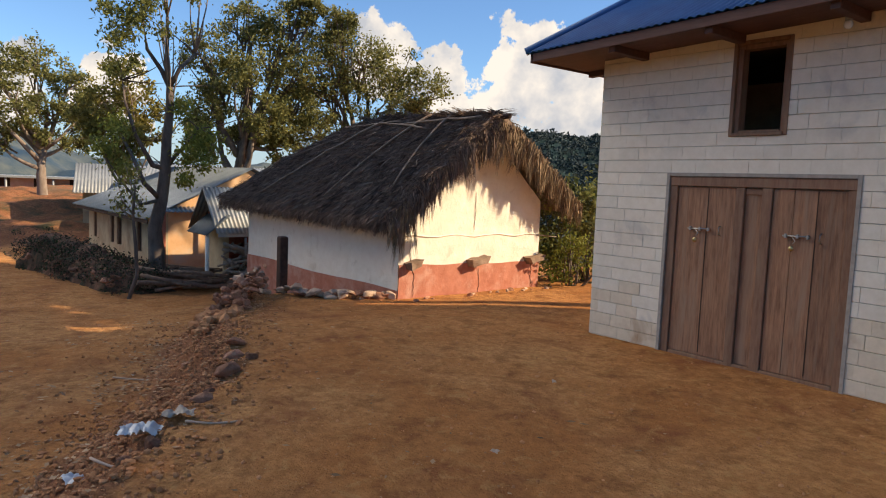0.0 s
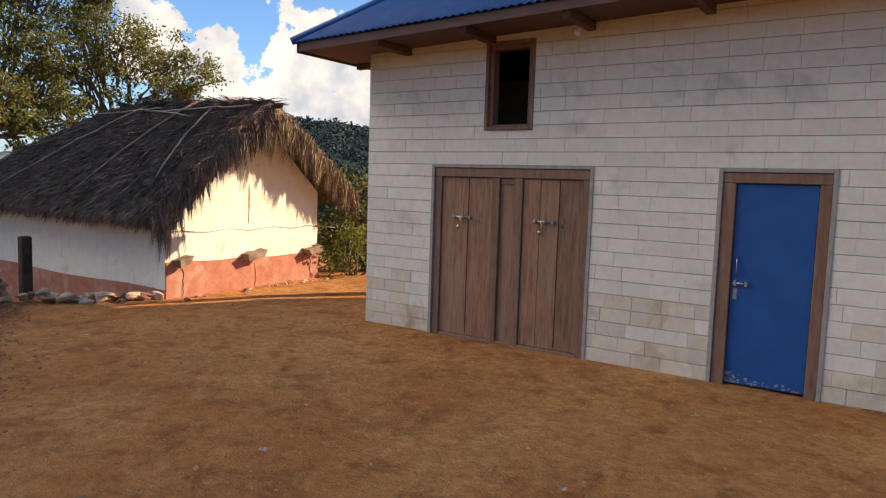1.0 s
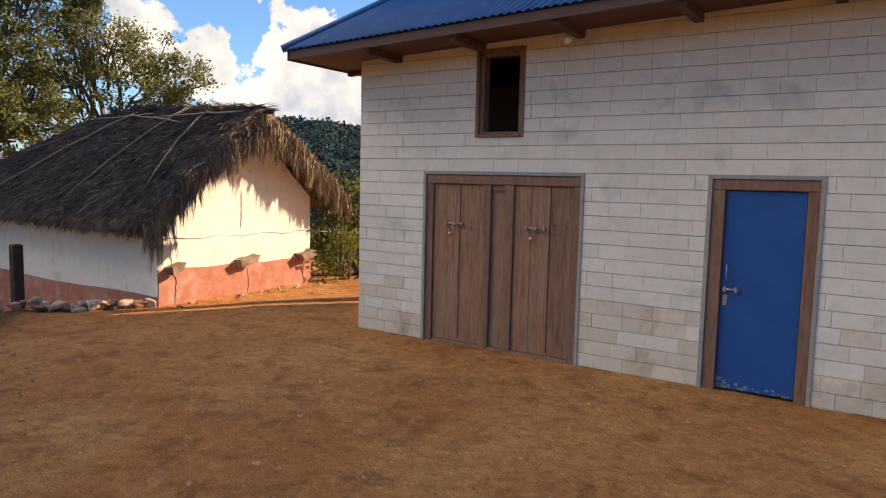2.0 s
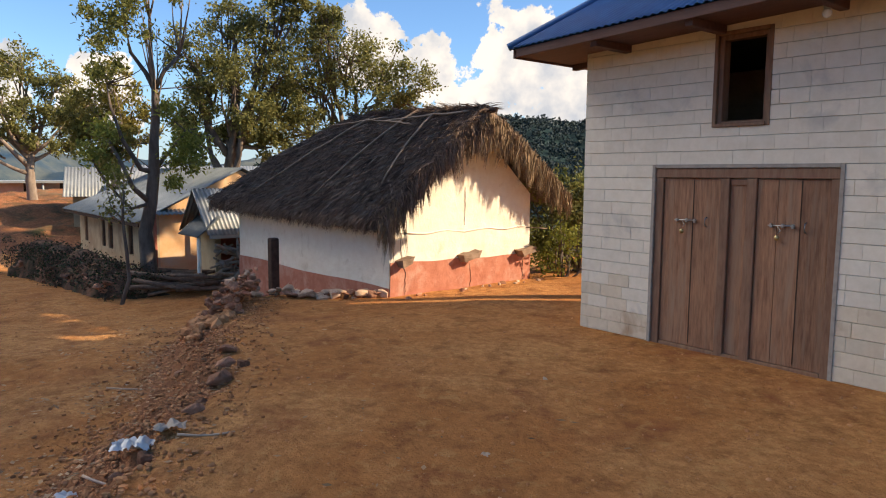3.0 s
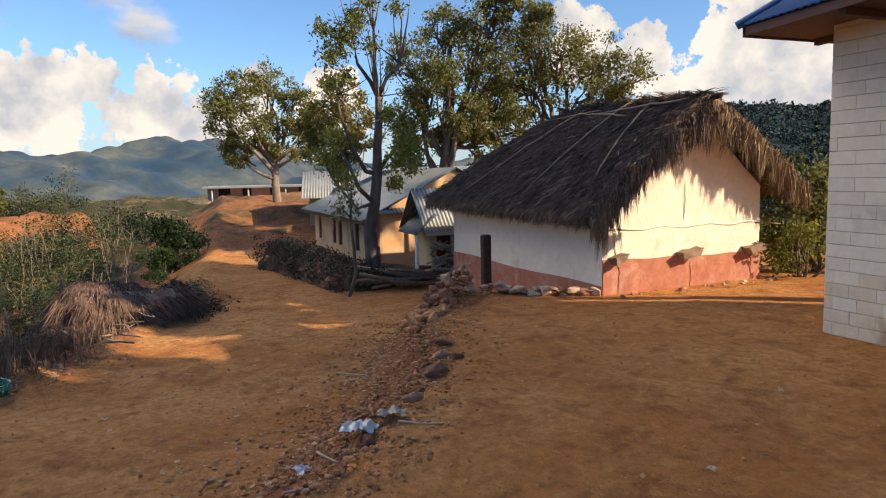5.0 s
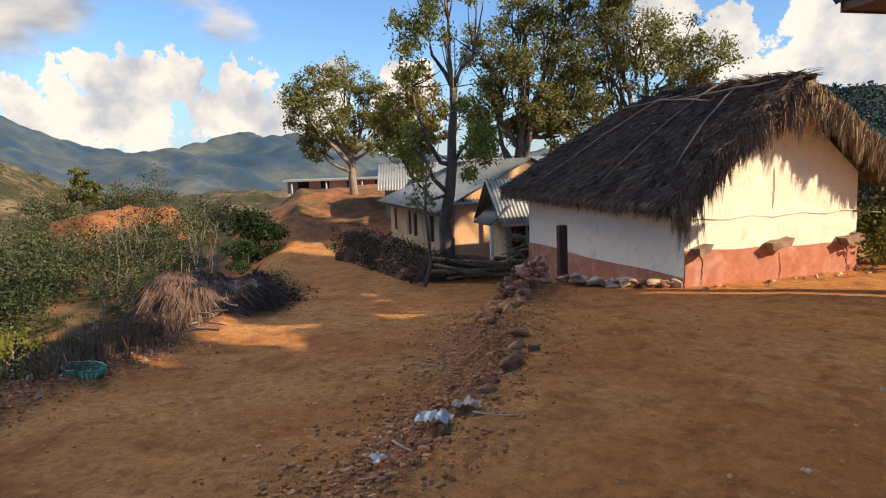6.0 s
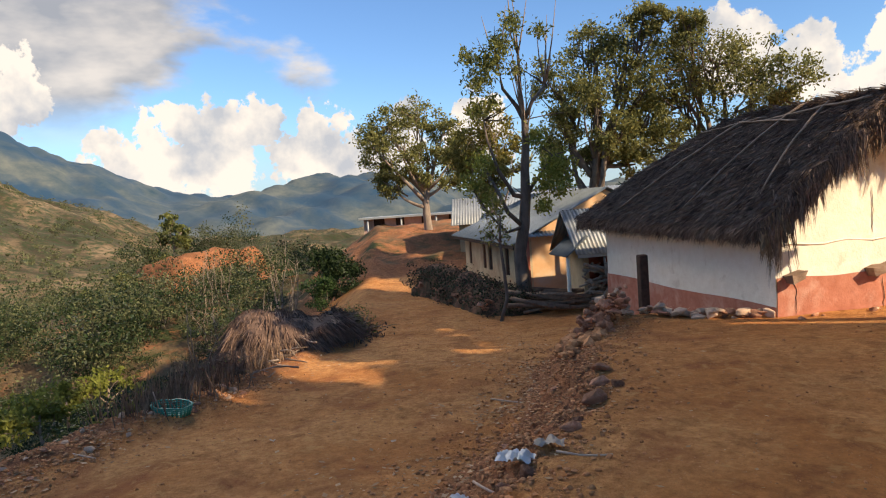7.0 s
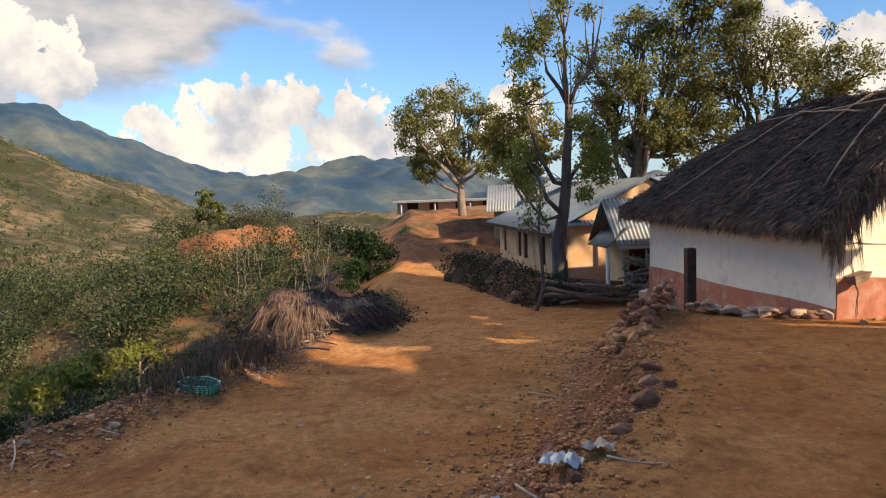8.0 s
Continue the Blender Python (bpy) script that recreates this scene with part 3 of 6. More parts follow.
    for y in (0.45, 1.5, 2.6):
        part("rafter", turned(box(x0 + 0.08, y - 0.04, ez - 0.175, 0.02, y + 0.04, ez - 0.10, 0.004), LEAN), M_FASCIA, house)
    # cement borders round the openings
    for (hx0, hx1, hz0, hz1) in HOLES:
        b = 0.035
        win = hz0 > 0
        edge_mat = M_WOOD_FRAME if win else M_PLASTER
        part("reveal", box(hx0 - 0.006, -0.010, max(hz0, -0.1), hx0 + b, 0.17, hz1, 0.003), edge_mat, house, "grey cement border")
        part("reveal", box(hx1 - b, -0.010, max(hz0, -0.1), hx1 + 0.006, 0.17, hz1, 0.003), edge_mat, house)
        part("reveal", box(hx0 + b, -0.010, hz1 - b, hx1 - b, 0.17, hz1 + 0.004, 0.003), edge_mat, house)
        if win:
            part("window_sill", box(hx0 + b, -0.025, hz0, hx1 - b, 0.17, hz0 + 0.035, 0.003), edge_mat, house)
    # loft window: a bare wooden frame
    x0w, x1w, z0w, z1w = 1.785, 2.335, 2.535, 3.465
    for a in ((x0w, z0w, x0w + 0.05, z1w), (x1w - 0.05, z0w, x1w, z1w), (x0w + 0.05, z1w - 0.05, x1w - 0.05, z1w), (x0w + 0.05, z0w, x1w - 0.05, z0w + 0.03)):
        part("window_frame", box(a[0], 0.03, a[1], a[2], 0.16, a[3], 0.004), M_WOOD_FRAME, house)
    return house


def block_shape(w, end):
    """One block: the long arrises worn, the ends worn by the given width."""
    g, c = 0.0022, 0.004
    bm = bmesh.new()
    prof = ((0.03, g), (c, g), (0.0, g + c), (0.0, COURSE - g - c), (c, COURSE - g), (0.03, COURSE - g))
    rows = []
    for x, sink in ((0.0004, end), (end + 0.0006, 0.0), (w - end - 0.0006, 0.0), (w - 0.0004, end)):
        rows.append([bm.verts.new((x, y + (sink if 0 < i < 5 else 0), z)) for i, (y, z) in enumerate(prof)])
    for a, b in zip(rows, rows[1:]):
        for i in range(5):
            bm.faces.new((a[i], a[i + 1], b[i + 1], b[i]))
    bm.faces.new(rows[0][::-1])
    bm.faces.new(rows[-1])
    bmesh.ops.recalc_face_normals(bm, faces=bm.faces[:])
    return bm


def build_blocks(house):
    """Blocks laid in half bond on the front wall; the nearest are parts, the rest one mesh."""
    rnd = random.Random(5)
    shared, rest, count = {}, bmesh.new(), 0
    rows = int((WALL_H - 0.04) / COURSE) + 2
    for row in range(rows):
        z0 = -0.15 + row * COURSE
        z1 = z0 + COURSE
        spans = [(0.0, HOUSE_L)]
        for hx0, hx1, hz0, hz1 in HOLES:
            if z1 > hz0 + 0.04 and z0 < hz1 - 0.04:
                spans = [s for a, b in spans for s in ((a, min(b, hx0)), (max(a, hx1), b)) if s[1] - s[0] > 0.03]
        for a, b in spans:
            x = a - (0.0 if row % 2 == 0 else 0.19) - (0 if a == 0 else rnd.uniform(0, 0.3))
            while x < b - 0.02:
                x0, x1 = max(x, a), min(x + rnd.choice((0.29, 0.31, 0.31, 0.33)), b)
                if x1 < a + 0.05:
                    x1 = a + 0.20
                x = x1 if x1 < b else b
                if b - x1 < 0.07:
                    x1 = x = b
                w = round(x1 - x0, 2)
                low = row < 3 or (row < 6 and rnd.random() < 0.5)
                key = (w, low)
                if count < 300 and x0 < 6.3:
                    if key not in shared:
                        bm = block_shape(w, 0.0035 if low else 0.0014)
                        me = bpy.data.meshes.new("block")
                        bm.to_mesh(me)
                        bm.free()
                        me.materials.append(M_BLOCK_LOW if low else M_BLOCK)
                        shared[key] = me
                    ob = new("block", shared[key])
                    ob.parent = house
                    ob.location = (x0, rnd.uniform(-0.0025, 0.0025), z0)
                    count += 1
                else:
                    box(x0 + 0.0012, 0, z0 + 0.0028, x1 - 0.0012, 0.03, z1 - 0.0028, 0, rest)
    for x0, x1, z0, z1 in ((1.744, 2.376, 2.40, 2.50), (1.744, 2.376, 3.504, 3.60)):
        for k in range(2):
            w = (x1 - x0) / 2
            box(x0 + k * w + 0.001, -0.001, z0 + 0.002, x0 + (k + 1) * w - 0.001, 0.03, z1 - 0.002, 0.002, rest)
    ob = part("block_rest", rest, M_BLOCK, house)
    ob["kind"] = "stuff"


def bolt_set(parent, x, z, w=0.27, y=-0.005):
    part("bolt", tube([(x, y - 0.018, z), (x + w, y - 0.018, z + 0.006)], [0.008, 0.008], 8), M_STEEL, parent, "steel sliding bolt")
    for k in (0.03, w * 0.55, w - 0.02):
        part("bolt_bracket", box(x + k - 0.012, y - 0.03, z - 0.02, x + k + 0.012, y, z + 0.022, 0.003), M_STEEL, parent)
    lx = x + 0.10
    bm = tube([(lx, y - 0.02, z - 0.01), (lx + 0.035, y - 0.03, z - 0.045), (lx + 0.012, y - 0.03, z - 0.075)], [0.005, 0.005, 0.005], 6)
    part("hasp", bm, M_STEEL, parent)
    bm = bmesh.new()
    bmesh.ops.create_uvsphere(bm, u_segments=12, v_segments=8, radius=0.028)
    bmesh.ops.transform(bm, matrix=Matrix.Translation((lx, y - 0.032, z - 0.125)) @ Matrix.Diagonal((1, 0.5, 1, 1)), verts=bm.verts)
    part("padlock", bm, M_BRASS, parent, "small round brass padlock")


def pull(parent, x, z, h=0.10, y=-0.005):
    part("pull_handle", tube([(x, y, z - h / 2), (x, y - 0.035, z - h / 3), (x, y - 0.035, z + h / 3), (x, y, z + h / 2)], [0.007] * 4, 6), M_STEEL, parent)


def build_double_door():
    door = thing("double_door", "weathered brown plank double doors in one frame, bolted and padlocked", "door", kind="structure")
    y0, y1 = 0.012, 0.10
    for x0, x1 in ((1.065, 1.165), (1.875, 1.975), (2.165, 2.275), (3.005, 3.085)):
        part("jamb", box(x0, y0, -0.05, x1, y1, 1.955, 0.006), M_WOOD_FRAME, door)
    part("head", box(1.065, y0 - 0.006, 1.955, 3.085, y1, 2.062, 0.006), M_WOOD_FRAME, door)
    part("threshold", box(1.17, y0 + 0.005, -0.05, 3.0, y1, 0.03, 0.008), M_WOOD_FRAME, door)
    for x0, x1, cuts in ((1.168, 1.872, (0.54,)), (2.278, 3.002, (0.30, 0.62))):
        leaf = part("door_leaf", box(x0 + 0.004, 0.055, 0.034, x1 - 0.004, 0.07, 1.95, 0.002), M_WOOD, door)
        w = x1 - x0
        edges = [0.0, *cuts, 1.0]
        for a, b in zip(edges, edges[1:]):
            part("plank", box(x0 + a * w + 0.0018, 0.034, 0.036, x0 + b * w - 0.0018, 0.056, 1.948, 0.003), M_WOOD, leaf)
        # thin dark strip laid on the joint paints the gap's shade
        part("gap_shade_strip", box(x0 + cuts[-1] * w - 0.005, 0.031, 0.07, x0 + cuts[-1] * w + 0.005, 0.0345, 1.94, 0.0), M_POST, leaf, "dark strip standing for the shaded gap between the leaf's halves")
        bolt_set(leaf, x0 + 0.19 * w + (0.03 if x0 < 2 else 0.0), 1.475, y=0.028)
        pull(leaf, x0 + (0.775 if x0 < 2 else 0.70) * w, 1.47, y=0.034)
    mid = part("side_panel", box(1.977, 0.045, 0.034, 2.163, 0.07, 1.95, 0.004), M_WOOD, door)
    part("rail", box(1.98, 0.030, 1.88, 2.16, 0.046, 1.945, 0.004), M_WOOD_FRAME, mid)


def build_blue_door():
    door = thing("blue_door", "blue-painted flush door in a wooden frame, paint chipped at its foot", "door", kind="structure")
    for x0, x1 in ((4.435, 4.555), (5.265, 5.365)):
        part("jamb", box(x0, 0.008, -0.08, x1, 0.11, 1.962, 0.006), M_WOOD_FRAME, door)
    part("head", box(4.435, 0.004, 1.962, 5.365, 0.11, 2.062, 0.006), M_WOOD_FRAME, door)
    leaf = part("door_leaf", box(4.560, 0.045, 0.02, 5.260, 0.085, 1.955, 0.003), M_BLUE, door)
    rnd = random.Random(3)
    bm = bmesh.new()
    # flakes of lost paint along the foot
    for _ in range(60):
        x = 4.57 + 0.68 * rnd.random() ** 1.8
        z = 0.03 + rnd.random() ** 2 * (0.10 if x < 4.8 else 0.04)
        s = rnd.uniform(0.006, 0.026)
        c = [bm.verts.new((x + s * rnd.uniform(.6, 1.2) * math.cos(k * 1.2566), 0.0437, z + s * rnd.uniform(.5, 1) * 0.7 * math.sin(k * 1.2566))) for k in range(5)]
        bm.faces.new(c[::-1])
    part("chipped_patch", bm, M_BLUE_CHIP, leaf, "bare patches where the blue paint flaked")
    part("bolt", tube([(4.575, 0.026, 1.0), (4.73, 0.026, 1.005)], [0.009, 0.009], 8), M_STEEL, leaf, "steel sliding bolt")
    for x in (4.60, 4.70):
        part("bolt_bracket", box(x - 0.012, 0.016, 0.975, x + 0.012, 0.046, 1.03, 0.003), M_STEEL, leaf)
    pull(leaf, 4.607, 1.17, 0.17, 0.045)
    part("lock_plate", box(4.583, 0.036, 0.84, 4.625, 0.046, 0.95, 0.003), M_STEEL, leaf)


house = build_house()
build_double_door()
build_blue_door()


def build_bulb():
    lamp = thing("eave_bulb", "white bulb in a socket under the eave", "lamp", (2.96, -0.22, 3.47))
    part("socket", tube([(0, 0, 0.12), (0, 0, 0.03)], [0.028, 0.032], 10), M_TIN_PALE, lamp)
    bm = bmesh.new()
    bmesh.ops.create_uvsphere(bm, u_segments=14, v_segments=10, radius=0.042)
    part("bulb", bm, M_BULB, lamp)


M_BULB = mat("opal_glass", (0.72, 0.70, 0.66), (0.78, 0.76, 0.72), 4, 0.25, 0.0)
build_bulb()


# ---- the thatched hut ----
HUT = dict(x0=-10.1, x1=-3.80, y0=-0.42, y1=2.98, ridge=1.45, top=1.62, peak=3.0)


def build_hut():
    h = HUT
    hut = thing("thatched_hut", "cream and red limewashed mud hut with dark thatch", "hut")
    rnd = random.Random(11)
    x0, x1, y0, y1, yr, top = h["x0"], h["x1"], h["y0"], h["y1"], h["ridge"], h["top"]

    def lumpy(bm, amp=0.018):
        for v in bm.verts:
            n = noise.noise_vector(v.co * 1.9) + 0.5 * noise.noise_vector(v.co * 5.1)
            v.co += Vector((n.x, n.y, 0)) * amp
        return bm

    def grid_wall(pts, nu, nv, top_at):
        """An upright sheet from pts[0] to pts[1], with its top given along the way."""
        bm = bmesh.new()
        a, b = Vector(pts[0]), Vector(pts[1])
        rows = []
        for i in range(nu + 1):
            k = i / nu
            p = a.lerp(b, k)
            zt, zb = top_at(k)
            rows.append([bm.verts.new((p.x, p.y, zb + (zt - zb) * j / nv)) for j in range(nv + 1)])
        for r0, r1 in zip(rows, rows[1:]):
            for j in range(nv):
                bm.faces.new((r0[j], r1[j], r1[j + 1], r0[j + 1])).smooth = True
        return bm

    def peak(k):
        y = y0 + (y1 - y0) * k
        return top + (2.95 - top) * (1 - abs(y - yr) / (yr - y0)) if y < yr else top + (2.95 - top) * (1 - (y - yr) / (y1 - yr))

    band = lambda k: 0.47 - 0.06 * k + 0.012 * math.sin(17 * k)
    # gable end, cream above and red below with a thin step between
    part("gable_wall", lumpy(grid_wall(((x1, y0, 0), (x1, y1, 0)), 70, 50, lambda k: (peak(k), band(k)))), M_CREAM, hut, "sunlit cream limewash")
    part("gable_plinth", lumpy(grid_wall(((x1 + 0.025, y0, 0), (x1 + 0.025, y1, 0)), 70, 14, lambda k: (band(k) + 0.004, -0.5))), M_RED, hut, "red clay wash")
    part("core", box(x0 + 0.05, y0 + 0.06, -1.6, x1 - 0.06, y1 - 0.06, top - 0.02, 0), M_CREAM, hut)
    sb = lambda k: 0.02 + 0.02 * math.sin(9 * k)
    part("side_wall", lumpy(grid_wall(((x0, y0, 0), (x1, y0, 0)), 90, 20, lambda k: (top, sb(k)))), M_CREAM, hut)
    part("side_plinth", lumpy(grid_wall(((x0, y0 - 0.018, 0), (x1 + 0.02, y0 - 0.018, 0)), 90, 10, lambda k: (sb(k) + 0.004, -1.7))), M_RED, hut, "red clay wash")
    part("back_wall", grid_wall(((x0, y1, 0), (x0, y0, 0)), 30, 12, lambda k: (top, -1.7)), M_CREAM, hut)
    part("side_wall", grid_wall(((x1, y1, 0), (x0, y1, 0)), 30, 12, lambda k: (top, -1.7)), M_CREAM, hut)
    # mud seam and cracks on the gable
    seam = [(x1 + 0.006, y0 + 0.02 + (y1 - y0 - 0.1) * i / 24, 0.96 + 0.018 * math.sin(i * 0.9) + rnd.uniform(-.006, .006)) for i in range(25)]
    part("mud_seam", tube(seam, [0.014] * 25, 6), M_CREAM, hut)
    part("wall_stick", tube([(x1 + 0.0, y1 - 0.1, 0.95), (x1 + 0.06, y1 + 0.45, 0.90)], [0.016, 0.009], 6), M_POLE, hut)
    for yy, zs, ze in ((y0 + 1.68, 1.05, 1.75), (y0 + 1.80, -0.1, 0.36), (y0 + 0.30, -0.1, 0.42), (y1 - 0.22, -0.1, 0.38), (y0 + 0.24, 0.5, 1.0)):
        pts = [(x1 + (0.032 if ze < 0.45 else 0.006), yy + rnd.uniform(-.018, .018), zs + (ze - zs) * i / 8) for i in range(9)]
        part("crack", tube(pts, [0.002] + [0.005] * 7 + [0.002], 5), M_POST, hut, "dark crack in the plaster")
    # flat stones built into the wall as ledges
    for yy, w in ((y0 + 0.25, 0.30), (y0 + 1.72, 0.52), (y1 - 0.20, 0.50)):
        bm = bmesh.new()
        bmesh.ops.create_cube(bm, size=1)
        bmesh.ops.subdivide_edges(bm, edges=bm.edges[:], cuts=2, use_grid_fill=True)
        for v in bm.verts:
            v.co = Vector((v.co.x * 0.22, v.co.y * w * (0.62 + 0.25 * (v.co.z + .5)), v.co.z * 0.13 + 0.06 * v.co.y))
            v.co += noise.noise_vector(v.co * 6 + Vector((yy, 0, 0))) * 0.03
        bmesh.ops.translate(bm, vec=(x1 + 0.09, yy, 0.48), verts=bm.verts)
        part("ledge_stone", bm, M_STONE_DARK, hut, "flat brown stone set in the wall")
    build_thatch(hut)
    return hut


def roof_point(u, v):
    """The thatch's surface. u: along the hut, 0 at the gable to 1 at the hipped end; v: 0 at the ridge, 1 at the eave (v < 0: far slope)."""
    h = HUT
    ridge_x = h["x1"] + 0.42 - u * 4.55
    eave_x = h["x1"] + 0.30 - u * 7.25
    s = abs(v)
    y_e = h["y0"] - 0.42 if v >= 0 else h["y1"] + 0.72
    z_r = 3.13 + 0.16 * u - 0.08 * u * u
    z_e = 1.28 + 0.06 * u + (0.0 if v >= 0 else 0.30)
    z = z_r + (z_e - z_r) * (s ** 1.06)
    return Vector((ridge_x + (eave_x - ridge_x) * s, h["ridge"] + (y_e - h["ridge"]) * s, z + 0.05 * math.sin(math.pi * s)))


def build_thatch(hut):
    rnd = random.Random(21)
    h = HUT
    roof = bmesh.new()
    nu, nv = 60, 40
    grid = [[roof.verts.new(roof_point(i / nu, -1 + 2 * j / nv) + noise.noise_vector(roof_point(i / nu, -1 + 2 * j / nv) * 1.6) * 0.07) for j in range(nv + 1)] for i in range(nu + 1)]
    for i in range(nu):
        for j in range(nv):
            roof.faces.new((grid[i][j], grid[i][j + 1], grid[i + 1][j + 1], grid[i + 1][j])).smooth = True
    # hipped end
    tip = roof.verts.new((h["x0"] - 0.55, h["ridge"], 1.45))
    for j in range(nv):
        roof.faces.new((grid[nu][j], grid[nu][j + 1], tip))
    r = bmesh.ops.extrude_face_region(roof, geom=roof.faces[:])
    bmesh.ops.translate(roof, vec=(0, 0, -0.15), verts=[g for g in r["geom"] if isinstance(g, bmesh.types.BMVert)])
    thatch = part("thatch", roof, M_THATCH, hut, "dark weathered grass thatch")

    def blades(n, place, material, name, label):
        verts, faces = [], []
        for _ in range(n):
            p, d, length, w, up = place()
            d = d.normalized()
            sidew = d.cross(up).normalized() * w
            b = len(verts)
            mid = p + d * length * 0.55 + up * rnd.uniform(-.01, .02)
            end = p + d * length
            verts += [p - sidew, p + sidew, mid + sidew * 0.8, mid - sidew * 0.8, end]
            faces += [(b, b + 1, b + 2, b + 3), (b + 3, b + 2, b + 4)]
        ob = new(name, mesh_of(name, verts, faces, material))
        ob.parent = thatch
        tagged(ob, label, kind="stuff")

    def on_slope():
        u, v = rnd.random(), rnd.choice((1, 1, 1, -1)) * rnd.random() ** 0.8
        a, b = roof_point(u, v), roof_point(u, v + (0.03 if v >= 0 else -0.03))
        d = (b - a).normalized() + Vector((rnd.gauss(0, .30), 0, rnd.uniform(-0.02, 0.20)))
        return a + Vector((0, 0, 0.015)), d, rnd.uniform(0.12, 0.42), rnd.uniform(0.006, 0.018), Vector((0, -0.5 if v > 0 else 0.5, 0.85))

    blades(14000, on_slope, M_THATCH, "thatch_straw", "dark loose grass")

    def tousled():
        u, v = rnd.random(), rnd.random()
        g = noise.noise(Vector((u * 9, v * 6, 0.3)))
        a = roof_point(u, v)
        d = Vector((rnd.gauss(0, .6), -0.7 + rnd.gauss(0, .3), rnd.gauss(-0.25, .35)))
        return a + Vector((0, -0.01, 0.02 + 0.03 * max(0, g))), d, rnd.uniform(0.08, 0.22) + 0.08 * max(0, g), rnd.uniform(0.003, 0.007), Vector((0, -0.5, 0.85))

    blades(8500, tousled, M_THATCH, "thatch_tuft", "tousled dark grass tufts")

    def at_eave():
        u, far = rnd.random(), rnd.random() < 0.2
        p = roof_point(u, -0.985 if far else 0.985)
        clump = 0.5 + 0.5 * math.sin(u * 47) * math.sin(u * 21 + 1)
        d = Vector((rnd.uniform(-.25, .25), (0.35 if far else -0.35) + rnd.uniform(-.2, .2), -0.8))
        return p - Vector((0, 0, rnd.uniform(0, .12))), d, rnd.uniform(0.12, 0.26) + 0.10 * clump * rnd.random(), rnd.uniform(0.005, 0.012), Vector((0, 1, 0.3))

    blades(4200, at_eave, M_THATCH, "eave_fringe", "ragged hanging eave grass")

    def verge_drop(v):
        """How far the thatch hangs over the gable, most at the ridge and on the far slope."""
        return 0.20 + 0.26 * math.exp(-(v / 0.22) ** 2) + (0.10 * (1 + v) if v < 0 else 0.0)

    # the thick rolled edge over the gable
    roll = bmesh.new()
    rows = []
    nr, na = 90, 7
    for i in range(nr + 1):
        v = -1 + 2 * i / nr
        p, drop = roof_point(0.0, v), verge_drop(v)
        row = []
        for j in range(na + 1):
            k = j / na
            q = p + Vector((-0.16 + 0.24 * math.sin(k * 2.0), 0, 0.05 * (1 - k) - drop * k ** 1.5))
            row.append(roll.verts.new(q + noise.noise_vector(q * 3.1) * 0.06 + noise.noise_vector(q * 8.0) * 0.035))
        rows.append(row)
    for r0, r1 in zip(rows, rows[1:]):
        for j in range(na):
            roll.faces.new((r0[j], r0[j + 1], r1[j + 1], r1[j])).smooth = True
    r = bmesh.ops.extrude_face_region(roll, geom=roll.faces[:])
    bmesh.ops.translate(roll, vec=(-0.07, 0, -0.02), verts=[g for g in r["geom"] if isinstance(g, bmesh.types.BMVert)])
    part("verge_roll", roll, M_STRAW_DARK, thatch, "thick rolled straw edge over the gable")

    def tufts(n, place, per, material, name, label):
        """Pointed tufts: blades that start apart and run together at one tip."""
        verts, faces = [], []
        for _ in range(n):
            p, d, length, spread, side = place()
            tip = p + d.normalized() * length
            for _ in range(per):
                k = rnd.gauss(0, 1)
                a = p + side * spread * k + Vector((rnd.gauss(0, .03), rnd.gauss(0, .03), rnd.gauss(0, .03)))
                e = tip + side * spread * k * rnd.uniform(0.1, 0.55) + Vector((rnd.gauss(0, .02), rnd.gauss(0, .02), length * rnd.uniform(-0.10, 0.35)))
                w = (e - a).cross(Vector((rnd.uniform(-1, 1), rnd.uniform(-1, 1), rnd.uniform(-.4, .4)))).normalized() * rnd.uniform(.004, .009)
                m1 = a.lerp(e, 0.5) + Vector((0.02, 0, 0.02)) * rnd.random()
                b0 = len(verts)
                verts += [a - w, a + w, m1 + w * .8, m1 - w * .8, e]
                faces += [(b0, b0 + 1, b0 + 2, b0 + 3), (b0 + 3, b0 + 2, b0 + 4)]
        ob = new(name, mesh_of(name, verts, faces, material))
        ob.parent = thatch
        tagged(ob, label, kind="stuff")

    def verge(lo, hi, extra, spread):
        def spot():
            v = rnd.uniform(lo, hi)
            drop = verge_drop(v)
            k = rnd.random()
            p = roof_point(0.0, v) + Vector((-0.12 + 0.22 * math.sin(k * 2.0), 0, 0.04 - drop * k ** 1.5))
            long = extra * rnd.uniform(0.5, 1.0) * (1.0 + 0.8 * (rnd.random() < 0.25))
            d = Vector((rnd.uniform(-.05, .14), rnd.gauss(0, .13) + (-0.10 if v < 0 else 0.02), -1))
            return p, d, long, spread, Vector((0, 1, 0))
        return spot

    tufts(330, verge(-1, 0.10, 0.36, 0.035), 24, M_STRAW, "gable_fringe", "pale shaggy straw hanging over the gable")
    tufts(170, verge(-1, 0.30, 0.34, 0.035), 22, M_STRAW_DARK, "gable_fringe", "brown shaggy straw hanging over the gable")
    tufts(210, verge(0.04, 1.0, 0.30, 0.035), 24, M_THATCH, "gable_fringe", "dark ragged grass along the gable edge")
    tufts(150, verge(0.04, 1.0, 0.34, 0.03), 20, M_THATCH_GREY, "gable_fringe", "grey ragged grass along the gable edge")
    tufts(34, verge(0.86, 1.0, 0.52, 0.03), 20, M_STRAW, "corner_fringe", "pale straw hanging from the eave corner")

    def hang():
        u = rnd.random() ** 1.1
        p = roof_point(u, rnd.uniform(0.93, 1.0))
        return p + Vector((0, 0, -0.04)), Vector((rnd.gauss(0, .2), -0.30, -1)), rnd.uniform(.18, .36), 0.04, Vector((1, 0, 0))

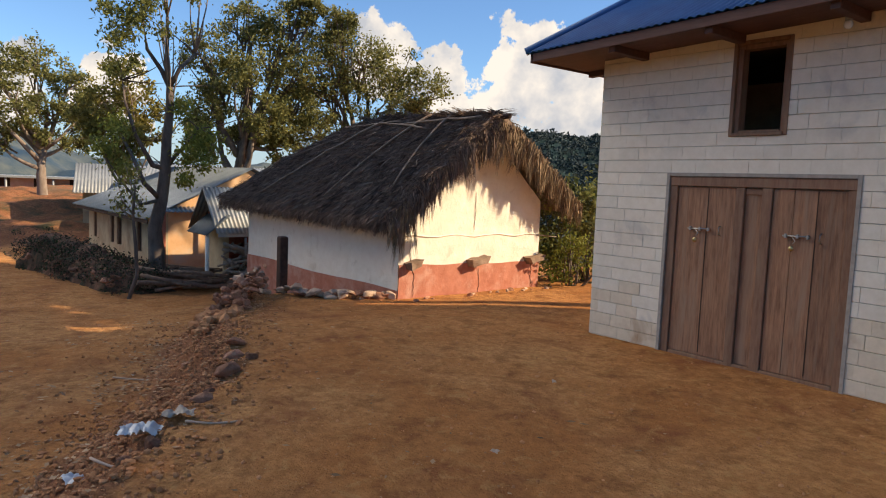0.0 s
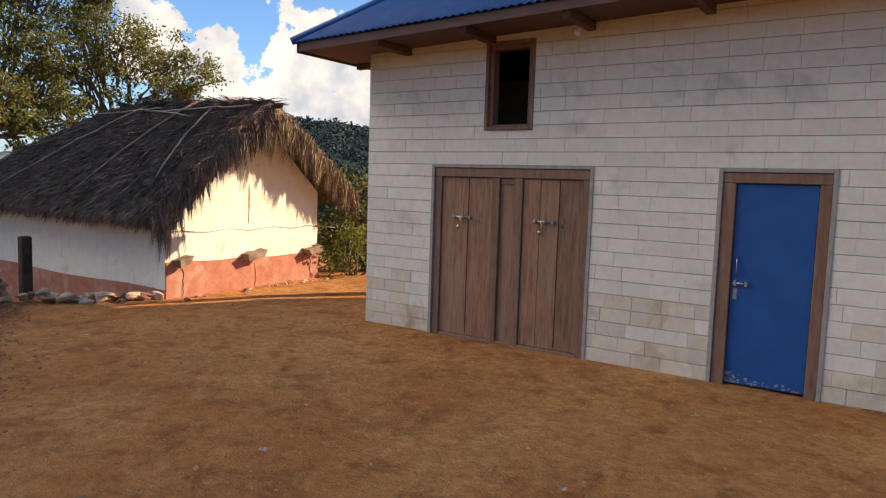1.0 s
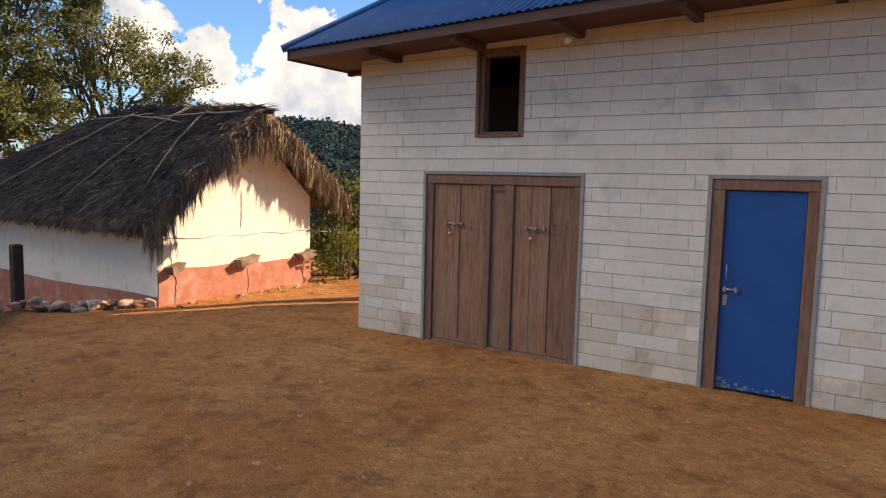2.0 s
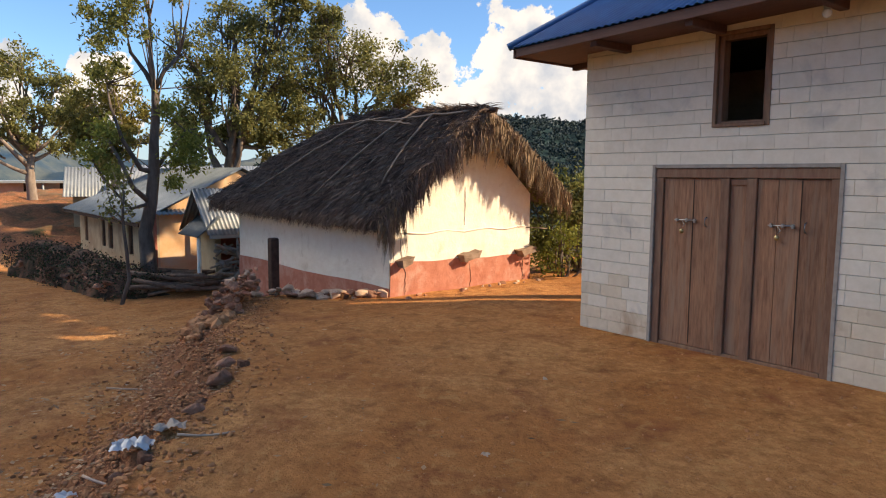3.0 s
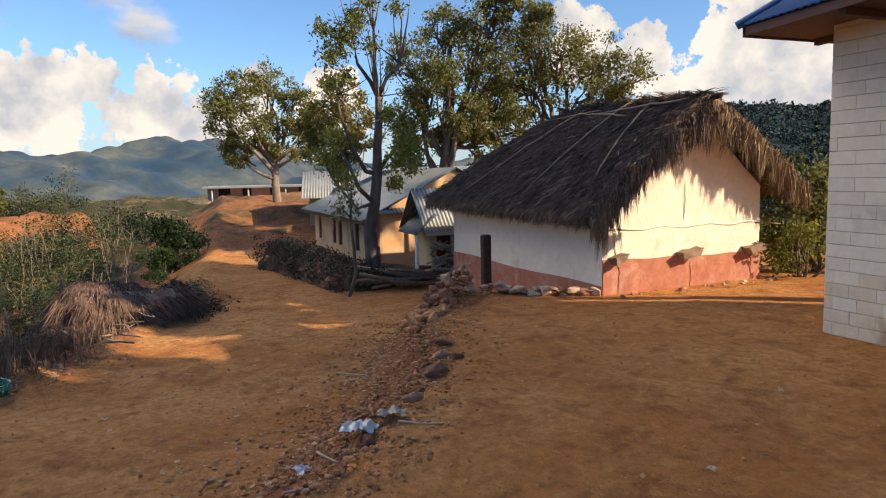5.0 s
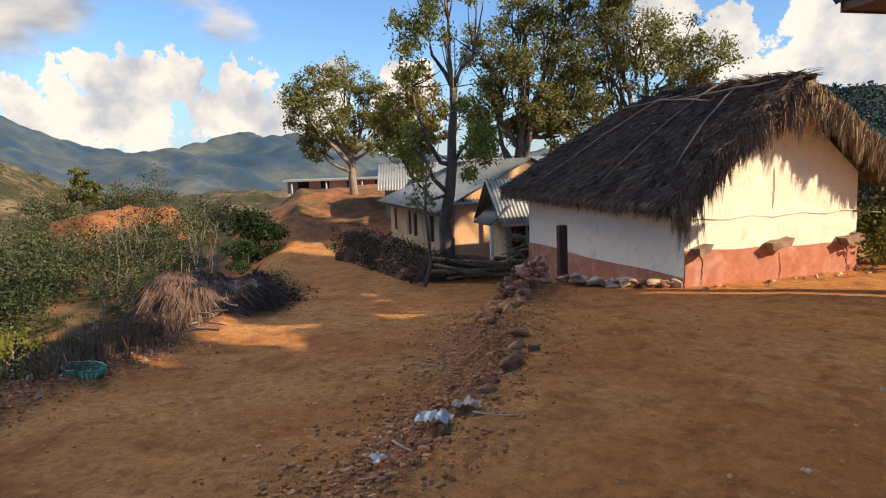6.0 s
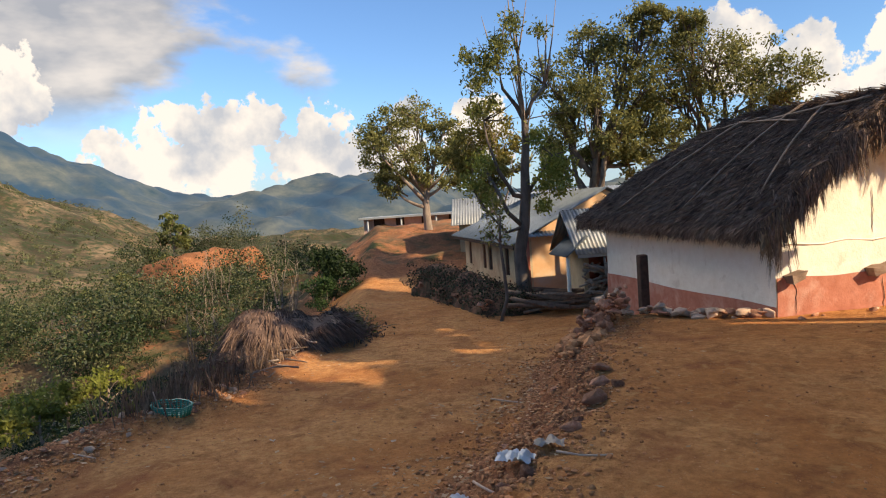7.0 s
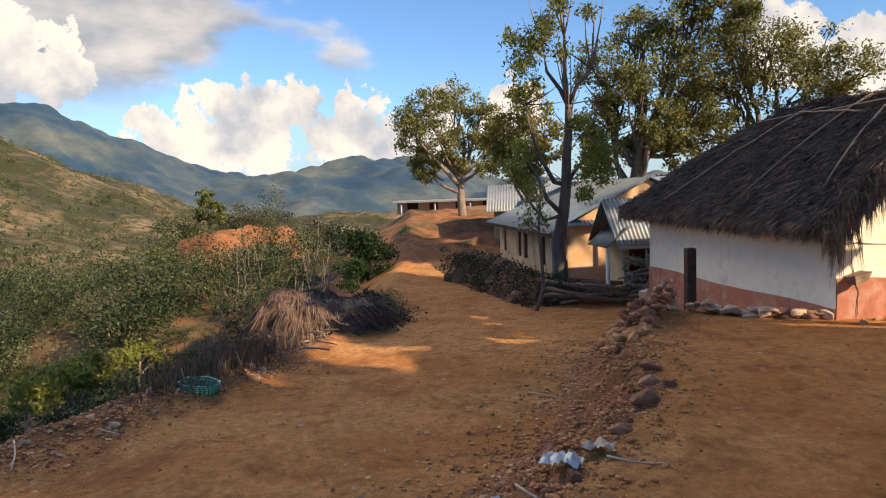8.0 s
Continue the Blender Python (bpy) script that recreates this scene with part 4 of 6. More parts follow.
    tufts(330, hang, 16, M_THATCH, "eave_fringe", "ragged hanging eave tufts")
    tufts(60, hang, 12, M_THATCH_GREY, "eave_fringe", "bleached hanging eave tufts")

    def course():
        u, v = rnd.random(), rnd.random() ** 0.85
        a, b = roof_point(u, v), roof_point(u, v + 0.03)
        return a + Vector((0, -0.02, 0.03)), (b - a).normalized() + Vector((rnd.gauss(0, .30), -0.04, 0.05)), rnd.uniform(.14, .30), 0.06, Vector((1, 0, 0))

    tufts(2200, course, 9, M_THATCH, "thatch_course", "shaggy overlapping grass bundles")
    tufts(700, course, 8, M_THATCH_GREY, "thatch_course", "sun-bleached loose grass on the slope")

    def crown_of_ridge():
        u = rnd.random()
        return roof_point(u, 0.0) + Vector((0, 0, 0.03)), Vector((rnd.gauss(0, .5), rnd.choice((-1, 1)) * rnd.uniform(.4, 1), rnd.uniform(-.5, .15))), rnd.uniform(.15, .4), 0.04, Vector((1, 0, 0))

    tufts(260, crown_of_ridge, 12, M_THATCH, "ridge_straw", "loose grass over the ridge")

    def at_end():
        k = rnd.random()
        a, b = roof_point(1.0, rnd.choice((1, -1)) * rnd.random()), Vector((h["x0"] - 0.55, h["ridge"], 1.45))
        p = a.lerp(b, k)
        return p, (b - a).normalized() + Vector((0, 0, -.2)), rnd.uniform(.15, .35), 0.011, Vector((-.5, 0, .8))

    blades(1200, at_end, M_THATCH, "hip_straw", "dark loose grass")
    # poles laid over the thatch to hold it
    def pole(a, b, r, name="roof_pole"):
        pts = []
        for i in range(9):
            u, v = a[0] + (b[0] - a[0]) * i / 8, a[1] + (b[1] - a[1]) * i / 8
            pts.append(roof_point(u, v) + Vector((0, -0.05, 0.115 + rnd.uniform(-.012, .015))))
        part(name, tube(pts, [r * (1 - 0.05 * i) for i in range(9)], 7), M_POLE, thatch, "thin weathered pole" if name == "roof_pole" else "")
    pole((0.27, 0.03), (0.08, 0.80), 0.023)
    pole((0.42, 0.03), (0.34, 0.93), 0.023)
    pole((0.70, 0.05), (0.72, 0.93), 0.023)
    pole((0.05, 0.10), (0.55, 0.16), 0.022, "batten")
    pole((0.30, 0.22), (0.72, 0.12), 0.020, "batten")
    pole((0.55, 0.12), (0.95, 0.16), 0.018, "batten")
    pole((0.80, 0.30), (0.92, 0.55), 0.010, "batten")
    part("ridge_beam_end", tube([(h["x1"] + 0.2, h["ridge"], 3.10), (h["x1"] + 0.60, h["ridge"], 3.12)], [0.05, 0.045], 8), M_POST, hut)
    for yv in (-0.62, 0.62):
        p = roof_point(0, yv)
        part("purlin_end", tube([p + Vector((-.4, 0, -.12)), p + Vector((.12, 0, -.12))], [0.035, 0.035], 7), M_POST, hut)


build_hut()
post_z = ground_z(-5.95, -1.52)
post = thing("wooden_post", "dark upright wooden post before the hut", "post", (-5.95, -1.52, post_z))
part("shaft", box(-0.085, -0.08, -0.45, 0.085, 0.08, 0.80 - post_z, 0.02), M_POST, post)


# ---- stones and earth about the terrace ----
def P(yaw, d):
    """A place at a compass yaw and distance from the yard."""
    return EYE[0] - math.sin(radians(yaw)) * d, EYE[1] + math.cos(radians(yaw)) * d


def stone_mesh(seed):
    rnd = random.Random(seed)
    bm = bmesh.new()
    for _ in range(15):
        d = Vector((rnd.gauss(0, 1), rnd.gauss(0, 1), rnd.gauss(0, 1))).normalized() * rnd.uniform(0.40, 0.52)
        bm.verts.new((d.x * 1.05, d.y * 0.9, d.z * 0.85))
    r = bmesh.ops.convex_hull(bm, input=bm.verts[:])
    bmesh.ops.delete(bm, geom=[g for g in r["geom_interior"] if isinstance(g, bmesh.types.BMVert)], context="VERTS")
    bmesh.ops.bevel(bm, geom=bm.edges[:], offset=0.035, segments=1, affect="EDGES")
    me = bpy.data.meshes.new("stone")
    bm.to_mesh(me)
    bm.free()
    return me


STONES = [stone_mesh(k) for k in range(8)]
PALE = [stone_mesh(k + 20) for k in range(4)]
for me in STONES:
    me.materials.append(M_STONE)
for me in PALE:
    me.materials.append(M_STONE_PALE)


def stone(x, y, size, flat=0.7, pale=False, rnd=random, lift=0.0, label="rough reddish-brown stone on the earth", group="stones of the terrace edge"):
    ob = new("stone", rnd.choice(PALE if pale else STONES))
    ob.matrix_basis = Matrix.LocRotScale((x, y, ground_z(x, y) + lift + size * flat * 0.14), Euler((rnd.uniform(-.3, .3), rnd.uniform(-.3, .3), rnd.uniform(0, 6.3))), (size, size * rnd.uniform(.65, 1), size * flat))
    return tagged(ob, label, "stone", group)


def build_stones():
    rnd = random.Random(8)
    # broken retaining corner below the post
    for k in range(120):
        s = 1 - 0.75 * rnd.random() ** 1.6
        x, y = -3.45 - 1.75 * s + rnd.uniform(-.22, .22), -3.34 + 0.95 * s ** 1.6 + rnd.uniform(-.36, .20)
        z = rnd.random() * (0.25 + 0.22 * s)
        stone(x, y, rnd.uniform(0.10, 0.26), rnd.uniform(.55, .95), z > 0.36 and rnd.random() < 0.6, rnd, z, "rough laterite stone in a tumbled retaining edge")
    # row of paler stones before the hut
    for k in range(46):
        s = k / 45
        x, y = -5.25 + 1.35 * s + rnd.uniform(-.08, .08), -2.35 + 1.85 * s + rnd.uniform(-.12, .12)
        stone(x, y, rnd.uniform(0.12, 0.36), rnd.uniform(.35, .7), rnd.random() < 0.65, rnd, rnd.uniform(0.0, 0.12), "pale stone in a loose row before the hut", "stone row")
    # at the foot of the gable
    for k in range(18):
        y = -0.4 + 3.6 * rnd.random()
        stone(-3.55 + rnd.uniform(-.08, .22), y, rnd.uniform(0.06, 0.22), rnd.uniform(.4, .7), rnd.random() < 0.5, rnd, 0.0, "pale broken stone at the foot of the gable", "gable stones")
    # along the terrace edge
    for x, y, s in ((-0.62, -4.62, 0.30), (-1.15, -4.35, 0.26), (-0.95, -4.25, 0.20), (-1.5, -4.2, 0.24), (0.05, -5.10, 0.24), (-0.1, -5.0, 0.16), (0.75, -5.72, 0.20), (0.95, -5.95, 0.14),
                    (-0.45, -5.55, 0.17), (-0.75, -5.2, 0.15), (-1.9, -4.6, 0.16), (-1.3, -5.1, 0.13)):
        stone(x, y, s, 0.72, False, rnd)
    # far verge of the road
    for k in range(68):
        s = rnd.random()
        x, y = -0.2 - 5.2 * s, -11.6 + 3.2 * s ** 0.8 + rnd.uniform(-.45, .35)
        stone(x, y, 0.05 + 0.17 * rnd.random() ** 1.8, rnd.uniform(.35, .75), rnd.random() < 0.55, rnd, 0.0, "grey-brown stone on the road verge", "verge stones")


build_stones()


def scatter(name, spots, material, label, category="gravel", flat=0.7):
    """Many little stones in one mesh."""
    bm = bmesh.new()
    bmesh.ops.create_icosphere(bm, subdivisions=1, radius=0.5)
    bm.verts.index_update()
    base = np.array([v.co for v in bm.verts])
    tris = np.array([[v.index for v in f.verts] for f in bm.faces])
    bm.free()
    rng = np.random.default_rng(len(spots))
    n = len(spots)
    xy = np.array([s[:2] for s in spots])
    size = np.array([s[2] for s in spots])
    z = land(xy[:, 0], xy[:, 1])
    b = base[None] * rng.uniform(0.65, 1.2, (n, len(base), 1)) * size[:, None, None] * rng.uniform(0.6, 1.1, (n, 1, 3)) * (1, 1, flat)
    a = rng.uniform(0, 6.28, n)
    c, s = np.cos(a)[:, None], np.sin(a)[:, None]
    v = np.stack([b[..., 0] * c - b[..., 1] * s + xy[:, :1], b[..., 0] * s + b[..., 1] * c + xy[:, 1:], b[..., 2] + (z + size * 0.15)[:, None]], -1).reshape(-1, 3)
    f = (tris[None] + (np.arange(n) * len(base))[:, None, None]).reshape(-1, 3)
    me = mesh_of(name, v, f.tolist(), material)
    return tagged(new(name, me), label, category, kind="stuff")


def build_gravel():
    rnd = random.Random(4)
    spots = []
    line = TERRACE[3:11]
    for _ in range(9000):
        k = rnd.randrange(len(line) - 1)
        s = rnd.random()
        x = line[k][0] + (line[k + 1][0] - line[k][0]) * s
        y = line[k][1] + (line[k + 1][1] - line[k][1]) * s
        off = abs(rnd.gauss(0, 0.62))
        dx, dy = line[k + 1][0] - line[k][0], line[k + 1][1] - line[k][1]
        n = math.hypot(dx, dy)
        side = -1 if rnd.random() < 0.85 else 0.5
        x, y = x + dy / n * off * side, y - dx / n * off * side
        spots.append((x, y, 0.010 + 0.060 * rnd.random() ** 2.8))
    for _ in range(420):      # the darker heap of chippings
        spots.append((rnd.gauss(-0.75, 0.35), rnd.gauss(-5.35, 0.22), 0.012 + 0.045 * rnd.random() ** 2))
    for _ in range(420):      # rubble between the stones of the broken corner
        q = rnd.random()
        spots.append((-3.45 - 1.75 * q + rnd.uniform(-.2, .2), -3.50 + 0.95 * q ** 1.6 + rnd.uniform(-.45, .2), rnd.uniform(.08, .26)))
    scatter("edge_gravel", spots, M_GRIT, "loose red and grey chippings along the terrace edge")
    spots = []
    for _ in range(9500):
        x, y = rnd.uniform(-14, 6), rnd.uniform(-12, 1)
        if -side_of(VERGE, np.array([x]), np.array([y]))[0] > 0.6 or (y > -0.1 and x > -0.1) or (x < -3.6 and y > -0.6):
            continue
        if math.hypot(x - EYE[0], y - EYE[1]) < 0.8:
            continue
        spots.append((x, y, 0.008 + 0.040 * rnd.random() ** 4))
    scatter("pebbles", spots, M_GRIT, "small pebbles strewn over the bare yard and road")
    spots = []
    for _ in range(2600):
        s = rnd.random()
        spots.append((0.6 - 6.4 * s + rnd.gauss(0, .2), -12.2 + 3.9 * s ** 0.85 + rnd.gauss(0, 0.35), 0.015 + 0.06 * rnd.random() ** 2))
    scatter("verge_rubble", spots, M_GRIT, "stony rubble on the outer verge of the road")


M_GRIT = mat("grit", (0.37, 0.14, 0.052), (0.56, 0.28, 0.13), 3, 0.95, 0.0, rand=0.3, island=True, coord="World")
build_gravel()


def strands(name, spots, material, label, category, parent=None, seed=1):
    """Blades: spots are (base, direction, length, half width, droop)."""
    verts, faces = [], []
    rnd = random.Random(seed)
    for p, d, length, w, droop in spots:
        p, d = Vector(p), Vector(d).normalized()
        s = d.cross(Vector((rnd.uniform(-1, 1), rnd.uniform(-1, 1), 0.2))).normalized() * w
        b = len(verts)
        m1 = p + d * length * 0.5 - Vector((0, 0, droop * length * 0.25))
        e = p + d * length - Vector((0, 0, droop * length))
        verts += [p - s, p + s, m1 + s * 0.8, m1 - s * 0.8, e]
        faces += [(b, b + 1, b + 2, b + 3), (b + 3, b + 2, b + 4)]
    ob = new(name, mesh_of(name, verts, faces, material))
    if parent:
        ob.parent = parent
        return tagged(ob, label, kind="stuff")
    return tagged(ob, label, category, kind="stuff")


# ---- plants ----
def leaves_mesh(name, centres, sizes, material, seed=0, aspect=0.5, flat=0.0, droop=0.3):
    """Pointed leaves, each a bent pair of faces, at the given centres."""
    rng = np.random.default_rng(seed)
    c, s = np.asarray(centres, float), np.asarray(sizes, float)[:, None]
    n = len(c)
    d = rng.normal(size=(n, 3))
    d[:, 2] = d[:, 2] * (1 - flat) - droop
    d /= np.linalg.norm(d, axis=1)[:, None]
    w = np.cross(d, rng.normal(size=(n, 3)) * (1 - flat) + (0, 0, 3 * flat))
    w /= np.linalg.norm(w, axis=1)[:, None]
    v = np.stack([c - d * s * 0.5, c + w * s * aspect * 0.5, c + d * s * 0.5, c - w * s * aspect * 0.5], 1).reshape(-1, 3)
    f = np.arange(4 * n).reshape(-1, 4)
    return mesh_of(name, v, f.tolist(), material)


def limb(a, b, bend, rnd, n=6):
    a, b = Vector(a), Vector(b)
    out = []
    side = (b - a).cross(Vector((rnd.uniform(-1, 1), rnd.uniform(-1, 1), rnd.uniform(-1, 1)))).normalized()
    for i in range(n + 1):
        k = i / n
        out.append(a.lerp(b, k) + side * bend * math.sin(math.pi * k) + Vector((rnd.uniform(-1, 1), rnd.uniform(-1, 1), 0)) * bend * 0.15 * (0 < i < n))
    return out


def tree(name, label, x, y, trunk_h, trunk_r, lobes, seed, leaf=M_LEAF, bark=M_BARK, leaf_size=0.22, per_lobe=700, twigs=5, z=None, lean=(0, 0), sides=9, flat=0.0):
    """lobes: (dx, dy, height, radius, squash) crown clumps about the foot; every clump hangs on limbs from the trunk."""
    rnd = random.Random(seed)
    z = ground_z(x, y) if z is None else z
    t = thing(name, label, "tree", (x, y, z))
    top = Vector((lean[0], lean[1], trunk_h))
    pts = limb((0, 0, -0.3), top, 0.06 * trunk_h, rnd, 8)
    bm = tube(pts, [trunk_r * (1.35 if i == 0 else 1.0) * (1 - 0.045 * i) for i in range(9)], sides, jitter=0.08)
    part("trunk", bm, bark, t)
    cs, ss = [], []
    for dx, dy, hz, r, squash in lobes:
        c = Vector((dx, dy, hz))
        start = pts[rnd.choice((5, 6, 7, 8))] if hz > trunk_h * 0.8 else pts[rnd.choice((4, 5, 6))]
        b = tube(limb(start, c, 0.10 * (c - start).length, rnd), [trunk_r * 0.5 * (1 - 0.13 * i) for i in range(7)], 6)
        ends = []
        for k in range(twigs):
            q = c + Vector((rnd.gauss(0, 1), rnd.gauss(0, 1), rnd.gauss(0.2, 1) * squash)).normalized() * r * rnd.uniform(0.55, 0.95)
            s0 = start.lerp(c, rnd.uniform(0.5, 1.0))
            tube(limb(s0, q, 0.12 * r, rnd, 4), [trunk_r * 0.20, trunk_r * 0.16, trunk_r * 0.12, trunk_r * 0.08, trunk_r * 0.04], 5, b)
            ends.append(q)
        part("limb", b, bark, t)
        # leaves gather in tufts round the twig ends
        tufts = ends + [c + Vector((rnd.gauss(0, 1), rnd.gauss(0, 1), rnd.gauss(0, 1) * squash)).normalized() * r * rnd.uniform(0.35, 1.0) for _ in range(int(12))]
        for k in range(per_lobe):
            q = rnd.choice(tufts)
            g = Vector((rnd.gauss(0, 1), rnd.gauss(0, 1), rnd.gauss(0, .75))) * r * 0.17
            cs.append(q + g)
            ss.append(leaf_size * rnd.uniform(0.6, 1.3))
    ob = new("crown", leaves_mesh("crown", [tuple(c) for c in cs], ss, leaf, seed, flat=flat))
    ob.parent = t
    return t


def lobes_of(yaw, d, items, x, y, z):
    """Crown clumps named by compass yaw, height angle and angular size, as seen from the yard."""
    out = []
    for yw, el, r, back in items:
        px, py = P(yw, d + back)
        out.append((px - x, py - y, 1.93 + math.tan(radians(el)) * (d + back) - z, d * math.radians(r), 0.8))
    return out


def build_trees():
    # old spreading tree behind the hut
    x, y = P(67.6, 29)
    z = -1.4
    items = [(70.0, 9.0, 2.4, 0), (67.5, 11.3, 2.4, 1), (64.5, 11.6, 2.6, 0), (61.5, 10.6, 2.8, 1), (58.5, 9.6, 2.8, 0), (55.6, 8.6, 2.6, 1), (53.0, 7.0, 2.2, 0), (67.5, 7.2, 2.6, -1), (64, 7.4, 2.8, 0),
             (60.5, 6.6, 2.8, 1), (57, 5.8, 2.6, 0), (69.5, 5.4, 2.2, 0), (65.8, 4.6, 2.2, -1), (62, 4.0, 2.0, 0), (54.6, 4.6, 2.0, 1), (60, 12.2, 1.6, 0), (63, 13.0, 1.5, 0), (63.4, 5.2, 2.2, 0), (61.8, 8.6, 2.4, 0), (70.8, 3.2, 1.6, 0), (68, 2.8, 1.6, 1), (64.5, 2.2, 1.8, 0), (59, 2.6, 1.8, 0), (56, 2.4, 1.6, 0)]
    left = [q for q in items if q[0] > 62.8]
    tree("spreading_tree", "broad olive-green spreading tree behind the thatched hut", x, y, 4.6, 0.32, lobes_of(67, 29, left, x, y, z), 31, M_LEAF_OLIVE, M_BARK, 0.15, 2500, 8, z)
    x, y = P(58.6, 30.5)
    tree("spreading_tree", "broad olive-green tree with twiggy edges behind the thatched hut", x, y, 4.4, 0.26, lobes_of(58, 29, [q for q in items if q[0] <= 62.8], x, y, z), 34, M_LEAF_OLIVE, M_BARK, 0.14, 2300, 9, z)
    # round tree on the mound
    x, y = P(81.4, 45)
    items = [(85.8, 5.4, 1.7, 0), (84.3, 6.9, 1.8, 0), (82.0, 7.2, 1.9, 1), (79.8, 6.4, 1.8, 0), (85.2, 3.6, 1.6, 1), (83.2, 4.6, 1.9, -1), (80.8, 4.2, 1.9, 0), (78.8, 4.4, 1.6, 0), (84.4, 2.0, 1.2, 0), (79.6, 2.2, 1.4, 0), (82.2, 2.4, 1.4, 0)]
    z = ground_z(x, y)
    tree("round_tree", "round-crowned green tree on the earth mound", x, y, 2.6, 0.30, lobes_of(81.4, 45, items, x, y, z), 32, M_LEAF_OLIVE, M_BARK_PALE, 0.20, 1700, 7, z)
    # yellowing tree between them
    x, y = P(76.2, 33)
    items = [(77.6, 5.2, 1.8, 0), (76.0, 6.6, 1.8, 0), (75.0, 4.6, 1.8, 1), (77.2, 3.0, 1.6, 0), (75.6, 2.2, 1.4, 0), (78.6, 3.8, 1.5, 0), (74.2, 3.2, 1.4, 1), (76.4, 0.9, 1.2, 0)]
    tree("yellowing_tree", "thin yellow-green tree behind the tin-roofed house", x, y, 3.4, 0.14, lobes_of(76, 33, items, x, y, -1.3), 33, M_LEAF_YELLOW, M_BARK_PALE, 0.20, 1000, 6, -1.3)


build_trees()


def build_lopped_tree():
    """The pollarded tree by the road: a bare bole with long upright shoots and tufts of leaf."""
    rnd = random.Random(41)
    x, y = P(73.9, 19.2)
    z = ground_z(x, y)
    t = thing("lopped_tree", "tall lopped roadside tree with bare shoots and leaf tufts", "tree", (x, y, z))
    at = lambda yaw, el, back=0.0: Vector((P(yaw, 19.2 + back)[0] - x, P(yaw, 19.2 + back)[1] - y, 1.93 + math.tan(radians(el)) * (19.2 + back) - z))
    bole = [Vector((0, 0, -.3)), at(73.9, -6.5), at(74.1, -4.4), at(73.6, -2.2), at(73.3, 0.2), at(73.2, 2.4), at(73.0, 4.6), at(73.0, 6.4)]
    part("trunk", tube(bole, [0.30, 0.20, 0.17, 0.155, 0.14, 0.125, 0.105, 0.085], 10, jitter=0.10), M_BARK, t)
    boughs = [((4, 0.11), (74.2, 0.4), (75.4, 2.6), (76.1, 5.0), (76.3, 6.6)), ((7, 0.10), (73.6, 7.6), (74.6, 9.0), (74.9, 11.0)), ((7, 0.09), (72.3, 7.8), (71.2, 9.0)), ((7, 0.09), (73.2, 8.4), (73.2, 11.5)),
              ((4, 0.09), (72.6, 1.2), (71.6, 2.4), (70.9, 3.4)), ((3, 0.10), (74.8, -1.0), (75.6, 1.0), (76.4, 2.6)), ((3, 0.07), (75.0, -2.6), (76.0, -1.4), (77.3, 0.6))]
    ends = []
    for (i, r), *way in boughs:
        pts = [bole[i]] + [at(a, e, rnd.uniform(-.6, .6)) for a, e in way]
        part("limb", tube(pts, [r * 0.75 * (1 - 0.2 * k) for k in range(len(pts))], 7, jitter=0.06), M_BARK, t)
        ends.append(pts[-1])
    for k in range(26):     # side twigs along the boughs
        p = rnd.choice(ends + bole[4:])
        q = p + Vector((rnd.gauss(0, .5), rnd.gauss(0, .6), rnd.uniform(-0.3, 1.0)))
        part("twig", tube(limb(p, q, 0.08, rnd, 4), [0.022, 0.018, 0.014, 0.010, 0.005], 5), M_BARK, t)
    for k in range(22):     # long straight shoots
        p = rnd.choice([bole[7], ends[1], ends[3], bole[6], ends[2]])
        q = p + Vector((rnd.uniform(-.35, .35), rnd.uniform(-.45, .45), rnd.uniform(0.9, 2.4)))
        part("shoot", tube([p, p.lerp(q, .5) + Vector((rnd.uniform(-.06, .06), rnd.uniform(-.06, .06), 0)), q], [0.028, 0.018, 0.006], 5), M_BARK_PALE, t)
    green, lime = [], []
    for yw, el, r, n in ((76.6, 9.6, 1.1, 240), (75.6, 11.0, 1.2, 300), (74.6, 12.4, 1.0, 240), (76.9, 7.4, 0.8, 130), (77.3, 11.6, 0.8, 130), (73.4, 10.4, 0.7, 80), (73.6, 14.0, 0.9, 160), (71.4, 13.2, 0.7, 90), (75.5, 8.0, 0.7, 90)):
        for _ in range(2 * n):
            green.append(at(yw + rnd.gauss(0, r * 0.5), el + rnd.gauss(0, r * 0.5), rnd.gauss(0, .4)))
    for yw, el, r, n in ((70.6, 2.6, 1.2, 380), (71.6, 1.2, 1.0, 260), (70.2, 1.0, 0.9, 200), (72.2, 5.0, 0.9, 200), (76.6, 3.2, 1.0, 230), (77.6, 1.6, 1.0, 230), (76.2, 0.2, 0.8, 130), (71.9, -0.6, 0.7, 130)):
        for _ in range(2 * n):
            lime.append(at(yw + rnd.gauss(0, r * 0.5), el + rnd.gauss(0, r * 0.5), rnd.gauss(0, .4)))
    for cs, m, lab in ((green, M_LEAF, "green drooping leaflets"), (lime, M_LEAF_LIME, "yellow-green leaf tufts")):
        ob = new("crown", leaves_mesh("crown", [tuple(c) for c in cs], [rnd.uniform(.08, .18) for _ in cs], m, 9, 0.38, droop=0.6))
        ob.parent = t
        ob["label"] = lab
    # sapling beside it
    x, y = P(76.1, 16.8)
    z = ground_z(x, y)
    s = thing("sapling", "spindly forked sapling with few leaves by the road bank", "tree", (x, y, z))
    at2 = lambda yaw, el: Vector((P(yaw, 16.8)[0] - x, P(yaw, 16.8)[1] - y, 1.93 + math.tan(radians(el)) * 16.8 - z))
    part("trunk", tube([Vector((0, 0, -.2)), at2(75.3, -8.0), at2(75.4, -6), at2(75.6, -3.4), at2(75.4, -1.2)], [0.05, 0.045, 0.04, 0.032, 0.018], 7), M_BARK, s)
